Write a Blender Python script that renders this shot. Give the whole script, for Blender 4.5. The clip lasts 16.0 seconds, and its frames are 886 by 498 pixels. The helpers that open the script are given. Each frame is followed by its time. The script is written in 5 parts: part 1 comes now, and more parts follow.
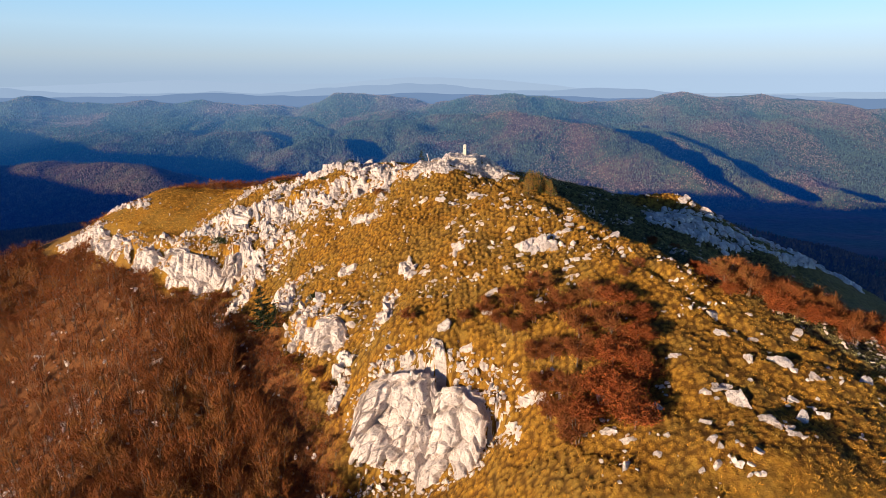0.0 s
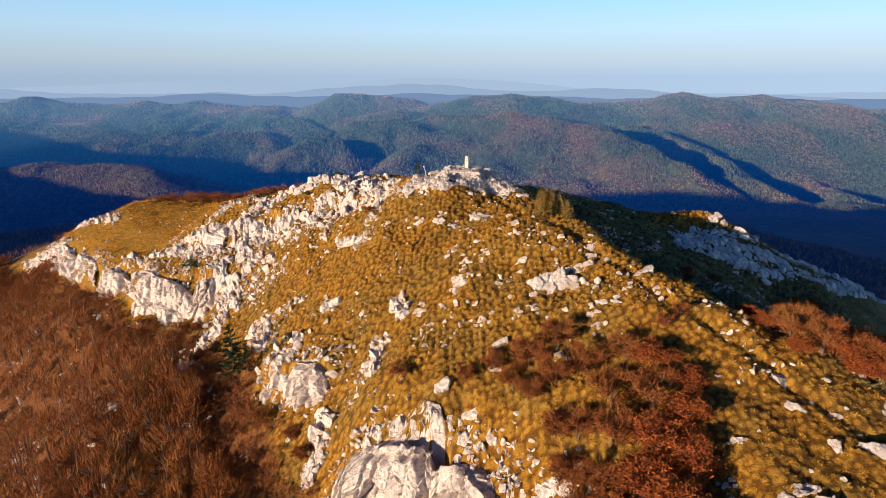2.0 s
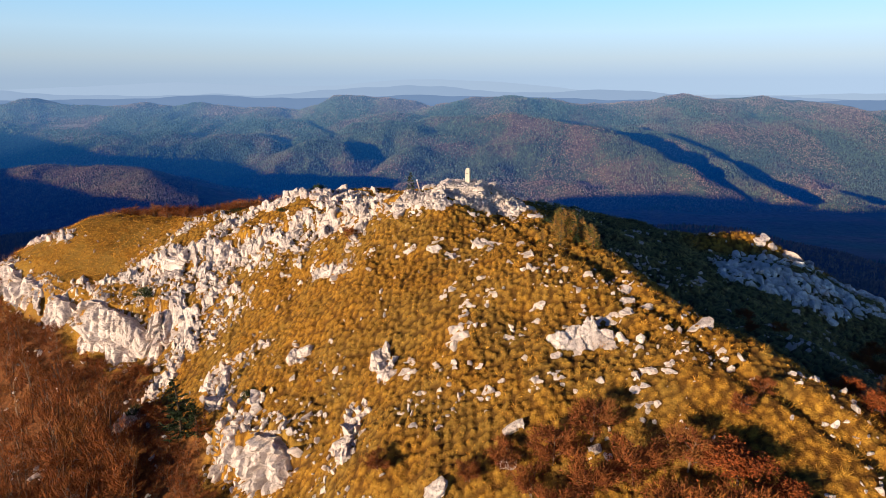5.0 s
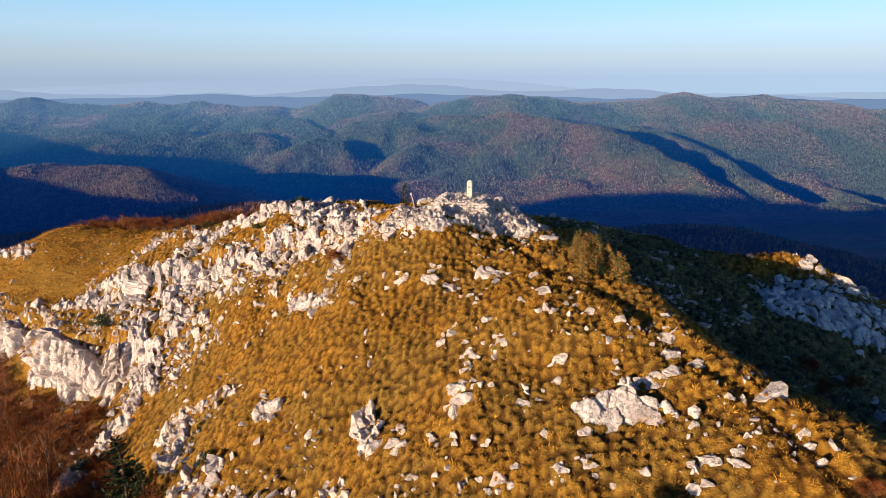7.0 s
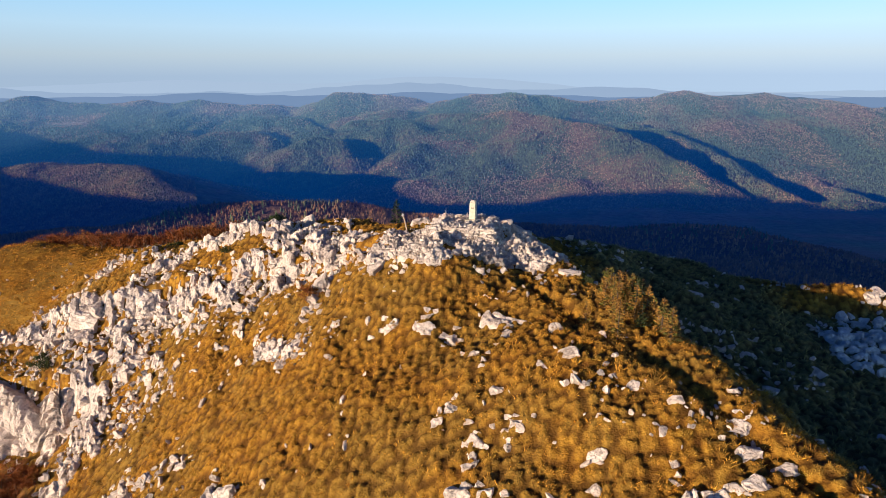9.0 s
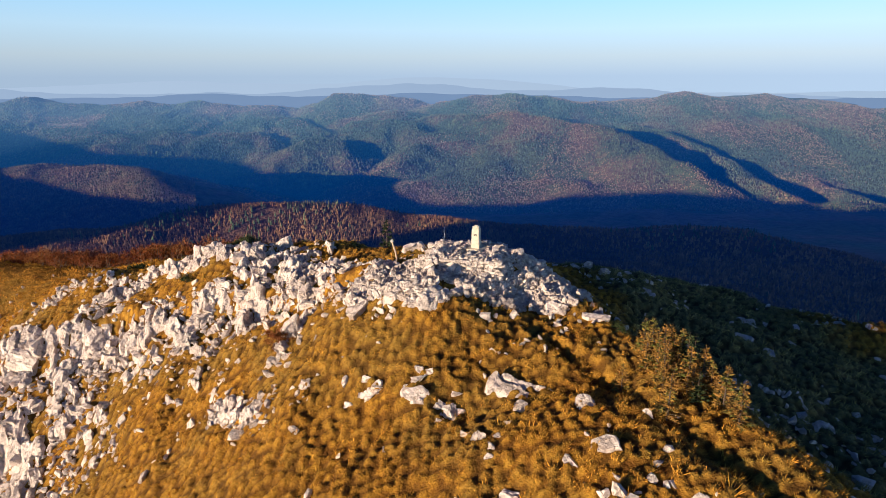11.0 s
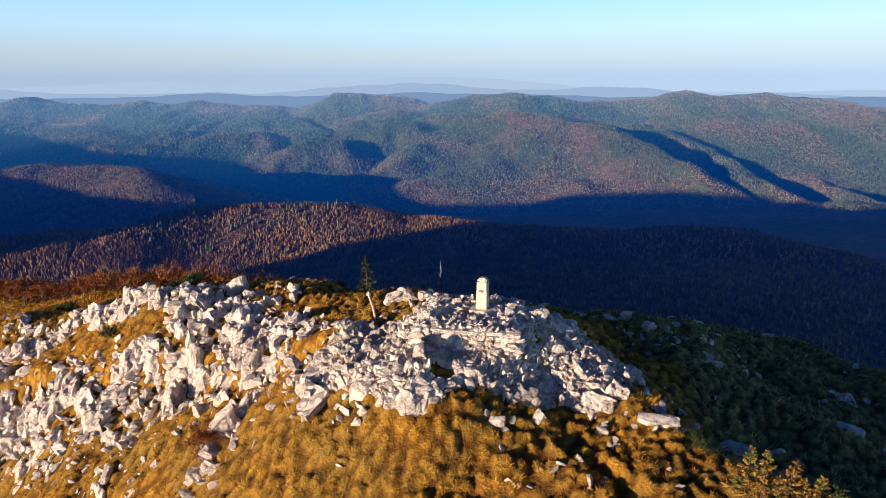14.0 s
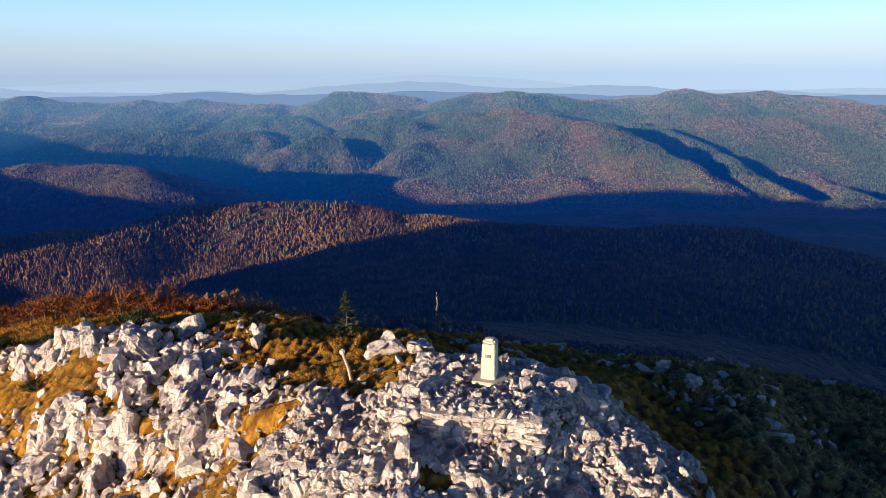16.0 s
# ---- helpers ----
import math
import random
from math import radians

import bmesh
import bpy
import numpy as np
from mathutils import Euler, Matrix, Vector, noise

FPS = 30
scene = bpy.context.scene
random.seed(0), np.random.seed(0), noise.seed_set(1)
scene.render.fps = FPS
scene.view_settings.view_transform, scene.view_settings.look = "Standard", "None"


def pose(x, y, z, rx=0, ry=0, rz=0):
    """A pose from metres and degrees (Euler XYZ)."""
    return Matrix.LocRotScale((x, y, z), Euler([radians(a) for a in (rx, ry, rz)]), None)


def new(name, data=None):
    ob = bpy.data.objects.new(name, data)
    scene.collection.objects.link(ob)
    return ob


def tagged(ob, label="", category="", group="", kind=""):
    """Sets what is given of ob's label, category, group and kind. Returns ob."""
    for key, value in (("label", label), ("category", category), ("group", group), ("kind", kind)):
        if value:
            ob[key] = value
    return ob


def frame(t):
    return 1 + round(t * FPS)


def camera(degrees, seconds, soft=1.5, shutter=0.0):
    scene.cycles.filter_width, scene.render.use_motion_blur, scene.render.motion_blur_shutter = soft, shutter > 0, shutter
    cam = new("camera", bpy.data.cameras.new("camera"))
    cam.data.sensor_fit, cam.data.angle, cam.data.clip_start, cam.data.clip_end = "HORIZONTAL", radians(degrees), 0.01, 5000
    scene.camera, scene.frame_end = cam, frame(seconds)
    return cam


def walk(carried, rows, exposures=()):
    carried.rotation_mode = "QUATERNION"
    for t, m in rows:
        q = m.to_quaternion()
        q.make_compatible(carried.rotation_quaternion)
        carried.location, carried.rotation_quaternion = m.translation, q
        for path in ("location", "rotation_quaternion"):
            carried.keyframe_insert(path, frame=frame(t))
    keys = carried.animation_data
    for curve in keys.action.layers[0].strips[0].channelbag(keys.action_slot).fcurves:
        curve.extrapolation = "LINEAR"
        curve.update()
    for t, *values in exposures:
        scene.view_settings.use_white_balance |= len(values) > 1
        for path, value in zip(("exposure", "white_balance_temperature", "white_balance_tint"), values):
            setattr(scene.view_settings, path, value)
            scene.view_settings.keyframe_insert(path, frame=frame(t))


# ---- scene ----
cam = camera(74.1, 16.0, soft=0.8)
METRES, EYE, TILT, LEAN, TURN = 62.0, 9.0, -16.4, 0.0, 0.0
ROWS = [
    (0.0, 0.0, 0.0, 0.0, 0.0, 0.0, 0.0),
    (0.5, 0.0002, 0.0427, 0.0143, -0.0, 0.02, -0.02),
    (1.0, 0.0011, 0.0823, 0.0274, 0.01, -0.01, 0.0),
    (1.5, 0.0019, 0.1187, 0.0382, 0.02, 0.02, 0.0),
    (2.0, 0.0027, 0.1524, 0.0485, 0.03, 0.04, 0.02),
    (2.5, 0.0036, 0.1842, 0.0569, 0.04, 0.09, 0.01),
    (3.0, 0.0047, 0.2145, 0.0649, 0.05, 0.11, 0.03),
    (3.5, 0.0058, 0.2439, 0.0718, 0.04, 0.16, 0.02),
    (4.0, 0.0067, 0.2728, 0.0785, 0.03, 0.2, 0.03),
    (6.5, 0.0104, 0.4268, 0.1207, 0.04, 0.1, 0.08),
    (7.0, 0.0111, 0.4601, 0.1304, 0.04, 0.07, 0.09),
    (7.5, 0.0116, 0.4941, 0.1401, 0.04, 0.04, 0.09),
    (8.0, 0.0123, 0.5285, 0.1502, 0.05, 0.02, 0.09),
    (8.5, 0.0129, 0.5622, 0.1609, 0.05, -0.06, 0.12),
    (9.0, 0.0136, 0.5945, 0.1704, 0.04, -0.07, 0.11),
    (11.5, 0.0176, 0.7367, 0.2099, 0.07, 0.03, 0.11),
    (12.0, 0.0183, 0.7627, 0.217, 0.07, 0.05, 0.09),
    (12.5, 0.0192, 0.7887, 0.2241, 0.07, 0.04, 0.12),
    (13.0, 0.0198, 0.8142, 0.2309, 0.07, 0.05, 0.12),
    (13.5, 0.0205, 0.8393, 0.2378, 0.07, 0.01, 0.14),
    (14.0, 0.0214, 0.8644, 0.2447, 0.11, -0.05, 0.19),
    (14.5, 0.0219, 0.8887, 0.2514, 0.08, -0.1, 0.21),
    (15.0, 0.0226, 0.9133, 0.258, 0.08, -0.13, 0.19),
    (15.5, 0.0234, 0.9375, 0.2649, 0.09, -0.19, 0.26),
    (16.0, 0.0243, 0.9619, 0.2714, 0.11, -0.19, 0.25),
]
walk(cam, [(t, pose(0, 0, EYE, TILT, LEAN, TURN) @ pose(METRES * x, METRES * y, METRES * z, 90 + pitch, roll, yaw)) for t, x, y, z, yaw, pitch, roll in ROWS],
     [(0.0, 0.65), (8.0, 0.67), (11.5, 0.73), (16.0, 0.84)])

# world, sun
SUN_AZ, SUN_EL = 50.0, 7.8          # heading of the light, degrees right of +y; height of the sun
SUN_DIR = Vector((math.sin(radians(SUN_AZ)) * math.cos(radians(SUN_EL)),
                  math.cos(radians(SUN_AZ)) * math.cos(radians(SUN_EL)), -math.sin(radians(SUN_EL))))
world = bpy.data.worlds.new("sky")
scene.world = world
world.use_nodes = True
wn = world.node_tree
sky = wn.nodes.new("ShaderNodeTexSky")
sky.sky_type = 'NISHITA'
sky.sun_disc = False
sky.sun_elevation = radians(SUN_EL)
sky.sun_rotation = radians(SUN_AZ + 180)
sky.altitude = 1100
sky.air_density, sky.dust_density, sky.ozone_density = 1.0, 0.2, 6.0
SKY = 0.044
# the haze that lies low over the land pales the sky towards the horizon
way = wn.nodes.new("ShaderNodeTexCoord")
split = wn.nodes.new("ShaderNodeSeparateXYZ")
wn.links.new(way.outputs["Generated"], split.inputs[0])
low = wn.nodes.new("ShaderNodeValToRGB")
for _ in range(3):
    low.color_ramp.elements.new(0.5)
for e, (p, c) in zip(low.color_ramp.elements, ((0.0, (0.245, 0.325, 0.43)), (0.03, (0.315, 0.39, 0.45)), (0.07, (0.32, 0.46, 0.575)), (0.13, (0.22, 0.44, 0.64)), (0.45, (0.10, 0.22, 0.44)))):
    e.position, e.color = p, (*(v / SKY for v in c), 1)
wn.links.new(split.outputs[2], low.inputs[0])
share = wn.nodes.new("ShaderNodeMapRange")
for i, v in ((1, 0.12), (2, 0.36), (3, 1.0), (4, 0.0)):
    share.inputs[i].default_value = v
wn.links.new(split.outputs[2], share.inputs[0])
blend = wn.nodes.new("ShaderNodeMix")
blend.data_type = 'RGBA'
wn.links.new(share.outputs[0], blend.inputs[0])
deep = wn.nodes.new("ShaderNodeVectorMath")
deep.operation = 'MULTIPLY'
deep.inputs[1].default_value = (0.58, 0.78, 1.18)
wn.links.new(sky.outputs[0], deep.inputs[0])
wn.links.new(deep.outputs[0], blend.inputs[6])
glow = wn.nodes.new("ShaderNodeMapRange")
for i, v in ((1, -0.8), (2, 0.8), (3, 0.92), (4, 1.28)):
    glow.inputs[i].default_value = v
wn.links.new(split.outputs[0], glow.inputs[0])
lit = wn.nodes.new("ShaderNodeVectorMath")
lit.operation = 'SCALE'
wn.links.new(low.outputs[0], lit.inputs[0])
wn.links.new(glow.outputs[0], lit.inputs["Scale"])
wn.links.new(lit.outputs[0], blend.inputs[7])
wn.links.new(blend.outputs[2], wn.nodes["Background"].inputs[0])
wn.nodes["Background"].inputs[1].default_value = SKY
sun_data = bpy.data.lights.new("sun", 'SUN')
sun_data.energy, sun_data.angle, sun_data.color = 5.0, radians(0.6), (1.0, 0.765, 0.535)
sun = new("sun", sun_data)
sun.rotation_mode = "QUATERNION"
sun.rotation_quaternion = SUN_DIR.to_track_quat("-Z", "Y")


# ------------------------------------------------------------------ materials
def material(name, rough=0.9):
    m = bpy.data.materials.new(name)
    m.use_nodes = True
    nt = m.node_tree
    bsdf = nt.nodes["Principled BSDF"]
    bsdf.inputs["Roughness"].default_value = rough
    bsdf.inputs["Specular IOR Level"].default_value = 0.25
    return m, nt, bsdf


def node(nt, kind, **values):
    n = nt.nodes.new(kind)
    for key, value in values.items():
        n.inputs[key.replace("_", " ")].default_value = value
    return n


def noise_tex(nt, scale, detail=4.0, rough=0.55, coords="Object"):
    tc = nt.nodes.new("ShaderNodeTexCoord") if coords != "World" else nt.nodes.new("ShaderNodeNewGeometry")
    n = node(nt, "ShaderNodeTexNoise", Scale=scale, Detail=detail, Roughness=rough)
    nt.links.new(tc.outputs["Position" if coords == "World" else coords], n.inputs["Vector"])
    return n


def ramp(nt, source, stops):
    r = nt.nodes.new("ShaderNodeValToRGB")
    while len(r.color_ramp.elements) < len(stops):
        r.color_ramp.elements.new(0.5)
    for e, (p, c) in zip(r.color_ramp.elements, stops):
        e.position, e.color = p, (*c, 1)
    nt.links.new(source, r.inputs[0])
    return r.outputs[0]


def mix(nt, fac, a, b, blend='MIX'):
    n = nt.nodes.new("ShaderNodeMix")
    n.data_type, n.blend_type = 'RGBA', blend
    for slot, v in ((0, fac), (6, a), (7, b)):
        if isinstance(v, (int, float)):
            n.inputs[slot].default_value = v
        elif isinstance(v, tuple):
            n.inputs[slot].default_value = (*v, 1)
        else:
            nt.links.new(v, n.inputs[slot])
    return n.outputs[2]


def bump(nt, bsdf, height, strength, distance):
    b = node(nt, "ShaderNodeBump", Strength=strength, Distance=distance)
    nt.links.new(height, b.inputs["Height"])
    nt.links.new(b.outputs[0], bsdf.inputs["Normal"])
    return b


def limestone(name, pale, grey, stain):
    m, nt, bsdf = material(name, 0.88)
    big = noise_tex(nt, 0.55, 5, 0.6, "World")
    fine = noise_tex(nt, 5.0, 6, 0.65, "World")
    base = ramp(nt, big.outputs[0], [(0.32, grey), (0.56, pale), (0.75, pale)])
    vein = noise_tex(nt, 1.9, 8, 0.72, "World")
    lines = ramp(nt, vein.outputs[0], [(0.478, (1, 1, 1)), (0.494, (0.66, 0.64, 0.62)), (0.50, (0.5, 0.48, 0.46)), (0.506, (0.68, 0.66, 0.64)), (0.522, (1, 1, 1))])
    base = mix(nt, 0.22, base, lines, 'MULTIPLY')
    spots = ramp(nt, fine.outputs[0], [(0.30, (0.5, 0.49, 0.48)), (0.46, (1, 1, 1))])
    col = mix(nt, 0.8, base, spots, 'MULTIPLY')
    rust = noise_tex(nt, 1.7, 4, 0.6, "World")
    col = mix(nt, ramp(nt, rust.outputs[0], [(0.60, (0, 0, 0)), (0.76, (0.6, 0.6, 0.6))]), col, stain)
    info = nt.nodes.new("ShaderNodeObjectInfo")
    col = mix(nt, 0.55, col, ramp(nt, info.outputs["Random"], [(0, (0.78, 0.76, 0.74)), (1, (1, 1, 1))]), 'MULTIPLY')
    base_col = col
    # joints and pitted relief
    geo = nt.nodes.new("ShaderNodeNewGeometry")
    mp = node(nt, "ShaderNodeMapping", Scale=(1.0, 1.0, 1.7), Rotation=(0.25, 0.2, 0.0))
    nt.links.new(geo.outputs["Position"], mp.inputs["Vector"])
    vor = node(nt, "ShaderNodeTexVoronoi", Scale=2.1)
    vor.feature = 'DISTANCE_TO_EDGE'
    warp = noise_tex(nt, 1.1, 4, 0.6, "World")
    bent = mix(nt, 0.35, mp.outputs[0], warp.outputs["Color"], 'ADD')
    nt.links.new(bent, vor.inputs["Vector"])
    crack = ramp(nt, vor.outputs["Distance"], [(0.0, (0, 0, 0)), (0.06, (1, 1, 1))])
    soil = ramp(nt, vor.outputs["Distance"], [(0.0, (0.5, 0.46, 0.42)), (0.022, (1, 1, 1))])
    nt.links.new(mix(nt, 0.05, base_col, soil, 'MULTIPLY'), bsdf.inputs["Base Color"])
    rel = mix(nt, 0.9, crack, fine.outputs["Color"])
    bump(nt, bsdf, mix(nt, 0.4, rel, lines), 1.0, 0.15)
    return m


def foliage(name, dark, light, patch=0.0, other=(0, 0, 0), rough=0.85, size=0.6, tuft=0.0):
    m, nt, bsdf = material(name, rough)
    geo = nt.nodes.new("ShaderNodeNewGeometry")
    col = ramp(nt, geo.outputs["Random Per Island"], [(0, dark), (1, light)])
    if patch > 0:
        n = noise_tex(nt, size, 3, 0.5, "World")
        col = mix(nt, ramp(nt, n.outputs[0], [(0.62 - 0.3 * patch, (0, 0, 0)), (0.72 - 0.2 * patch, (1, 1, 1))]), col, other)
    if tuft:
        geo2 = nt.nodes.new("ShaderNodeNewGeometry")
        vor = node(nt, "ShaderNodeTexVoronoi", Scale=tuft)
        nt.links.new(geo2.outputs["Position"], vor.inputs["Vector"])
        sepc = nt.nodes.new("ShaderNodeSeparateColor")
        nt.links.new(vor.outputs["Color"], sepc.inputs[0])
        col = mix(nt, 1.0, col, ramp(nt, sepc.outputs[0], [(0.0, (0.50, 0.45, 0.42)), (0.5, (1.0, 0.98, 0.95)), (1.0, (1.38, 1.38, 1.38))]), 'MULTIPLY')
    nt.links.new(col, bsdf.inputs["Base Color"])
    return m


M_ROCK = limestone("limestone", (0.80, 0.705, 0.655), (0.54, 0.47, 0.44), (0.52, 0.39, 0.28))
M_RUBBLE = limestone("loose_limestone", (0.72, 0.64, 0.60), (0.50, 0.445, 0.415), (0.44, 0.34, 0.25))
M_SLAB = limestone("weathered_limestone", (0.84, 0.83, 0.82), (0.68, 0.68, 0.68), (0.52, 0.48, 0.42))
M_GRASS = foliage("dry_grass", (0.29, 0.128, 0.012), (0.68, 0.37, 0.044), 0.3, (0.38, 0.245, 0.035), size=0.5, tuft=2.6)
# greener grass of the far side, its tone fitted to the shade there
M_SHADE_GRASS = foliage("dull_green_grass", (0.20, 0.17, 0.06), (0.55, 0.45, 0.15), 0.4, (0.30, 0.29, 0.10), size=0.8, tuft=2.6)
M_TWIG = foliage("bare_twigs", (0.13, 0.040, 0.010), (0.34, 0.115, 0.026), 0.35, (0.31, 0.135, 0.033), size=0.16)
M_LEAF = foliage("russet_leaves", (0.15, 0.034, 0.010), (0.36, 0.088, 0.016))
M_BROWNLEAF = foliage("brown_leaves", (0.13, 0.036, 0.013), (0.29, 0.08, 0.025))
M_NEEDLE = foliage("spruce_needles", (0.018, 0.032, 0.012), (0.055, 0.075, 0.022))
M_OLDNEEDLE = foliage("dry_needles", (0.20, 0.105, 0.025), (0.42, 0.23, 0.05), 0.45, (0.12, 0.135, 0.028), size=2.0)


def plain(name, col, rough=0.85, var=0.35, scale=9.0):
    m, nt, bsdf = material(name, rough)
    n = noise_tex(nt, scale, 5)
    c = ramp(nt, n.outputs[0], [(0.3, tuple(v * (1 - var) for v in col)), (0.7, col)])
    nt.links.new(c, bsdf.inputs["Base Color"])
    bump(nt, bsdf, n.outputs[0], 0.4, 0.02)
    return m


M_BARK = plain("grey_bark", (0.21, 0.145, 0.10))
M_DARKBARK = plain("dark_bark", (0.10, 0.075, 0.055))
M_CONCRETE = plain("pale_concrete", (0.62, 0.57, 0.47), 0.8, 0.22, 5.0)
M_PLATE = plain("dark_metal_plate", (0.12, 0.11, 0.10), 0.5, 0.2)
M_WOOD = plain("bleached_wood", (0.55, 0.44, 0.33), 0.8, 0.3)
M_DEAD = plain("bleached_dead_wood", (0.6, 0.57, 0.52), 0.8, 0.2)


def ground_material():
    m, nt, bsdf = material("hillside_ground", 0.95)
    att = nt.nodes.new("ShaderNodeAttribute")
    att.attribute_name = "cover"
    sep = nt.nodes.new("ShaderNodeSeparateColor")
    nt.links.new(att.outputs["Color"], sep.inputs[0])
    a = noise_tex(nt, 0.22, 5, 0.6, "World")
    b = noise_tex(nt, 2.6, 5, 0.65, "World")
    c = noise_tex(nt, 9.0, 3, 0.6, "World")
    turf = ramp(nt, b.outputs[0], [(0.3, (0.15, 0.066, 0.009)), (0.52, (0.31, 0.157, 0.018)), (0.72, (0.46, 0.26, 0.032))])
    turf = mix(nt, ramp(nt, a.outputs[0], [(0.42, (0, 0, 0)), (0.60, (0.7, 0.7, 0.7))]), turf, (0.22, 0.14, 0.028))
    # far side's greener turf, its colour toned for the shade there
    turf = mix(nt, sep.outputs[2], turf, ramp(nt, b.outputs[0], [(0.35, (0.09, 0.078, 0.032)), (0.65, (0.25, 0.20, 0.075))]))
    # shade painted between the tussocks: gaps darker, tops lighter
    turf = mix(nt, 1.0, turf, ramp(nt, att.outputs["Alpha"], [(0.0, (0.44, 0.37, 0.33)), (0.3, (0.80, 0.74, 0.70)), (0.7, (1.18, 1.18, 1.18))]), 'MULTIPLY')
    litter = ramp(nt, b.outputs[0], [(0.3, (0.06, 0.025, 0.010)), (0.5, (0.16, 0.060, 0.018)), (0.7, (0.26, 0.100, 0.028))])
    scree = ramp(nt, c.outputs[0], [(0.35, (0.10, 0.065, 0.035)), (0.52, (0.26, 0.20, 0.15)), (0.68, (0.48, 0.44, 0.40))])
    col = mix(nt, sep.outputs[0], turf, litter)
    edge = nt.nodes.new("ShaderNodeMath")
    edge.operation = 'MULTIPLY_ADD'
    nt.links.new(sep.outputs[1], edge.inputs[0])
    edge.inputs[1].default_value = 0.75
    nt.links.new(b.outputs[0], edge.inputs[2])
    col = mix(nt, ramp(nt, edge.outputs[0], [(1.08, (0, 0, 0)), (1.18, (1, 1, 1))]), col, scree)
    nt.links.new(col, bsdf.inputs["Base Color"])
    rel = mix(nt, 0.4, b.outputs["Color"], c.outputs["Color"])
    bump(nt, bsdf, rel, 0.9, 0.25)
    return m


M_GROUND = ground_material()


def distance_material(name, green, brown, haze_glow, near, far, tint=0.5, near_share=(0, 0, 0)):
    """Far forest with haze painted in: blue emission that grows from depth near to depth far."""
    m, nt, bsdf = material(name, 1.0)
    a = noise_tex(nt, 0.0030, 6, 0.6, "World")
    b = noise_tex(nt, 0.035, 4, 0.7, "World")
    c = ramp(nt, a.outputs[0], [(tint - 0.06, green), (tint + 0.08, brown)])
    c = mix(nt, 0.75, c, ramp(nt, b.outputs[0], [(0.3, (0.35, 0.35, 0.35)), (0.65, (1.1, 1.1, 1.1))]), 'MULTIPLY')
    each = nt.nodes.new("ShaderNodeNewGeometry")
    c = mix(nt, 1.0, c, ramp(nt, each.outputs["Random Per Island"], [(0, (0.75, 0.77, 0.78)), (0.5, (1, 1, 1)), (1, (1.25, 1.2, 1.16))]), 'MULTIPLY')
    bump(nt, bsdf, b.outputs[0], 1.0, 14.0)
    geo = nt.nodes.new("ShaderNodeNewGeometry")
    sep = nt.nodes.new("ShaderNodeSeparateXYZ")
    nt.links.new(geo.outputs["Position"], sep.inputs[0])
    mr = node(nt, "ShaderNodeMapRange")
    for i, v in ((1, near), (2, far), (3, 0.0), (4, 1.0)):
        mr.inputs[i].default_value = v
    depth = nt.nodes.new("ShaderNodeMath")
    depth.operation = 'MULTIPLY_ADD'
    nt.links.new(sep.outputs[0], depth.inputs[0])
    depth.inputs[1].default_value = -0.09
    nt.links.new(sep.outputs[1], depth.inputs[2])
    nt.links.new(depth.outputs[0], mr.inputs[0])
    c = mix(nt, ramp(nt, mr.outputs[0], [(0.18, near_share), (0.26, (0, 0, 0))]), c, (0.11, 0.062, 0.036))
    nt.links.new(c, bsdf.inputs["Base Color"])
    nt.links.new(ramp(nt, mr.outputs[0], haze_glow), bsdf.inputs["Emission Color"])
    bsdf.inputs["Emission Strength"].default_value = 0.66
    return m


# painted haze by depth, given off as emission
HAZE_GLOW = [(0.0, (0.0, 0.003, 0.017)), (0.40, (0.0, 0.009, 0.064)), (0.65, (0.0, 0.024, 0.118)), (0.80, (0.004, 0.042, 0.145)), (0.92, (0.024, 0.085, 0.205)), (1.0, (0.06, 0.13, 0.27))]
M_FARHILL = distance_material("distant_forest", (0.080, 0.112, 0.048), (0.15, 0.118, 0.062), HAZE_GLOW, 500, 4700, 0.52, (1, 1, 1))
M_FARTREE = distance_material("distant_trees", (0.080, 0.118, 0.048), (0.14, 0.140, 0.060), HAZE_GLOW, 500, 4700, 0.54)
M_FARBEECH = distance_material("distant_beech", (0.165, 0.145, 0.068), (0.20, 0.145, 0.074), HAZE_GLOW, 500, 4700, 0.48)
M_NEARBEECH = distance_material("lower_beech", (0.19, 0.108, 0.046), (0.26, 0.152, 0.064), HAZE_GLOW, 500, 4700, 0.5)

M_FIELD = distance_material("mown_fields", (0.19, 0.16, 0.10), (0.26, 0.21, 0.14), HAZE_GLOW, 500, 4700, 0.5)


# ------------------------------------------------------------------ shape helpers
rng = np.random.default_rng(7)


def hash2(i, j, seed):
    h = (i.astype(np.int64) * 374761393 + j.astype(np.int64) * 668265263 + seed * 974711) & 0x7fffffff
    h = ((h ^ (h >> 13)) * 1274126177) & 0x7fffffff
    return ((h ^ (h >> 16)) & 0xffff) / 65535.0


def vnoise(x, y, seed=0):
    """Smooth value noise, -1 to 1."""
    x, y = np.asarray(x, float), np.asarray(y, float)
    i, j = np.floor(x), np.floor(y)
    u, v = x - i, y - j
    u, v = u * u * u * (u * (6 * u - 15) + 10), v * v * v * (v * (6 * v - 15) + 10)
    a, b, c, d = hash2(i, j, seed), hash2(i + 1, j, seed), hash2(i, j + 1, seed), hash2(i + 1, j + 1, seed)
    return 2 * ((a * (1 - u) + b * u) * (1 - v) + (c * (1 - u) + d * u) * v) - 1


def fbm(x, y, octaves, seed=0, gain=0.5):
    x, y = np.asarray(x, float), np.asarray(y, float)
    total, amp = 0.0, 1.0
    for k in range(octaves):
        total = total + amp * vnoise(x, y, seed + 31 * k)
        x, y, amp = x * 2.03 + 17.1, y * 2.03 - 5.7, amp * gain
    return total


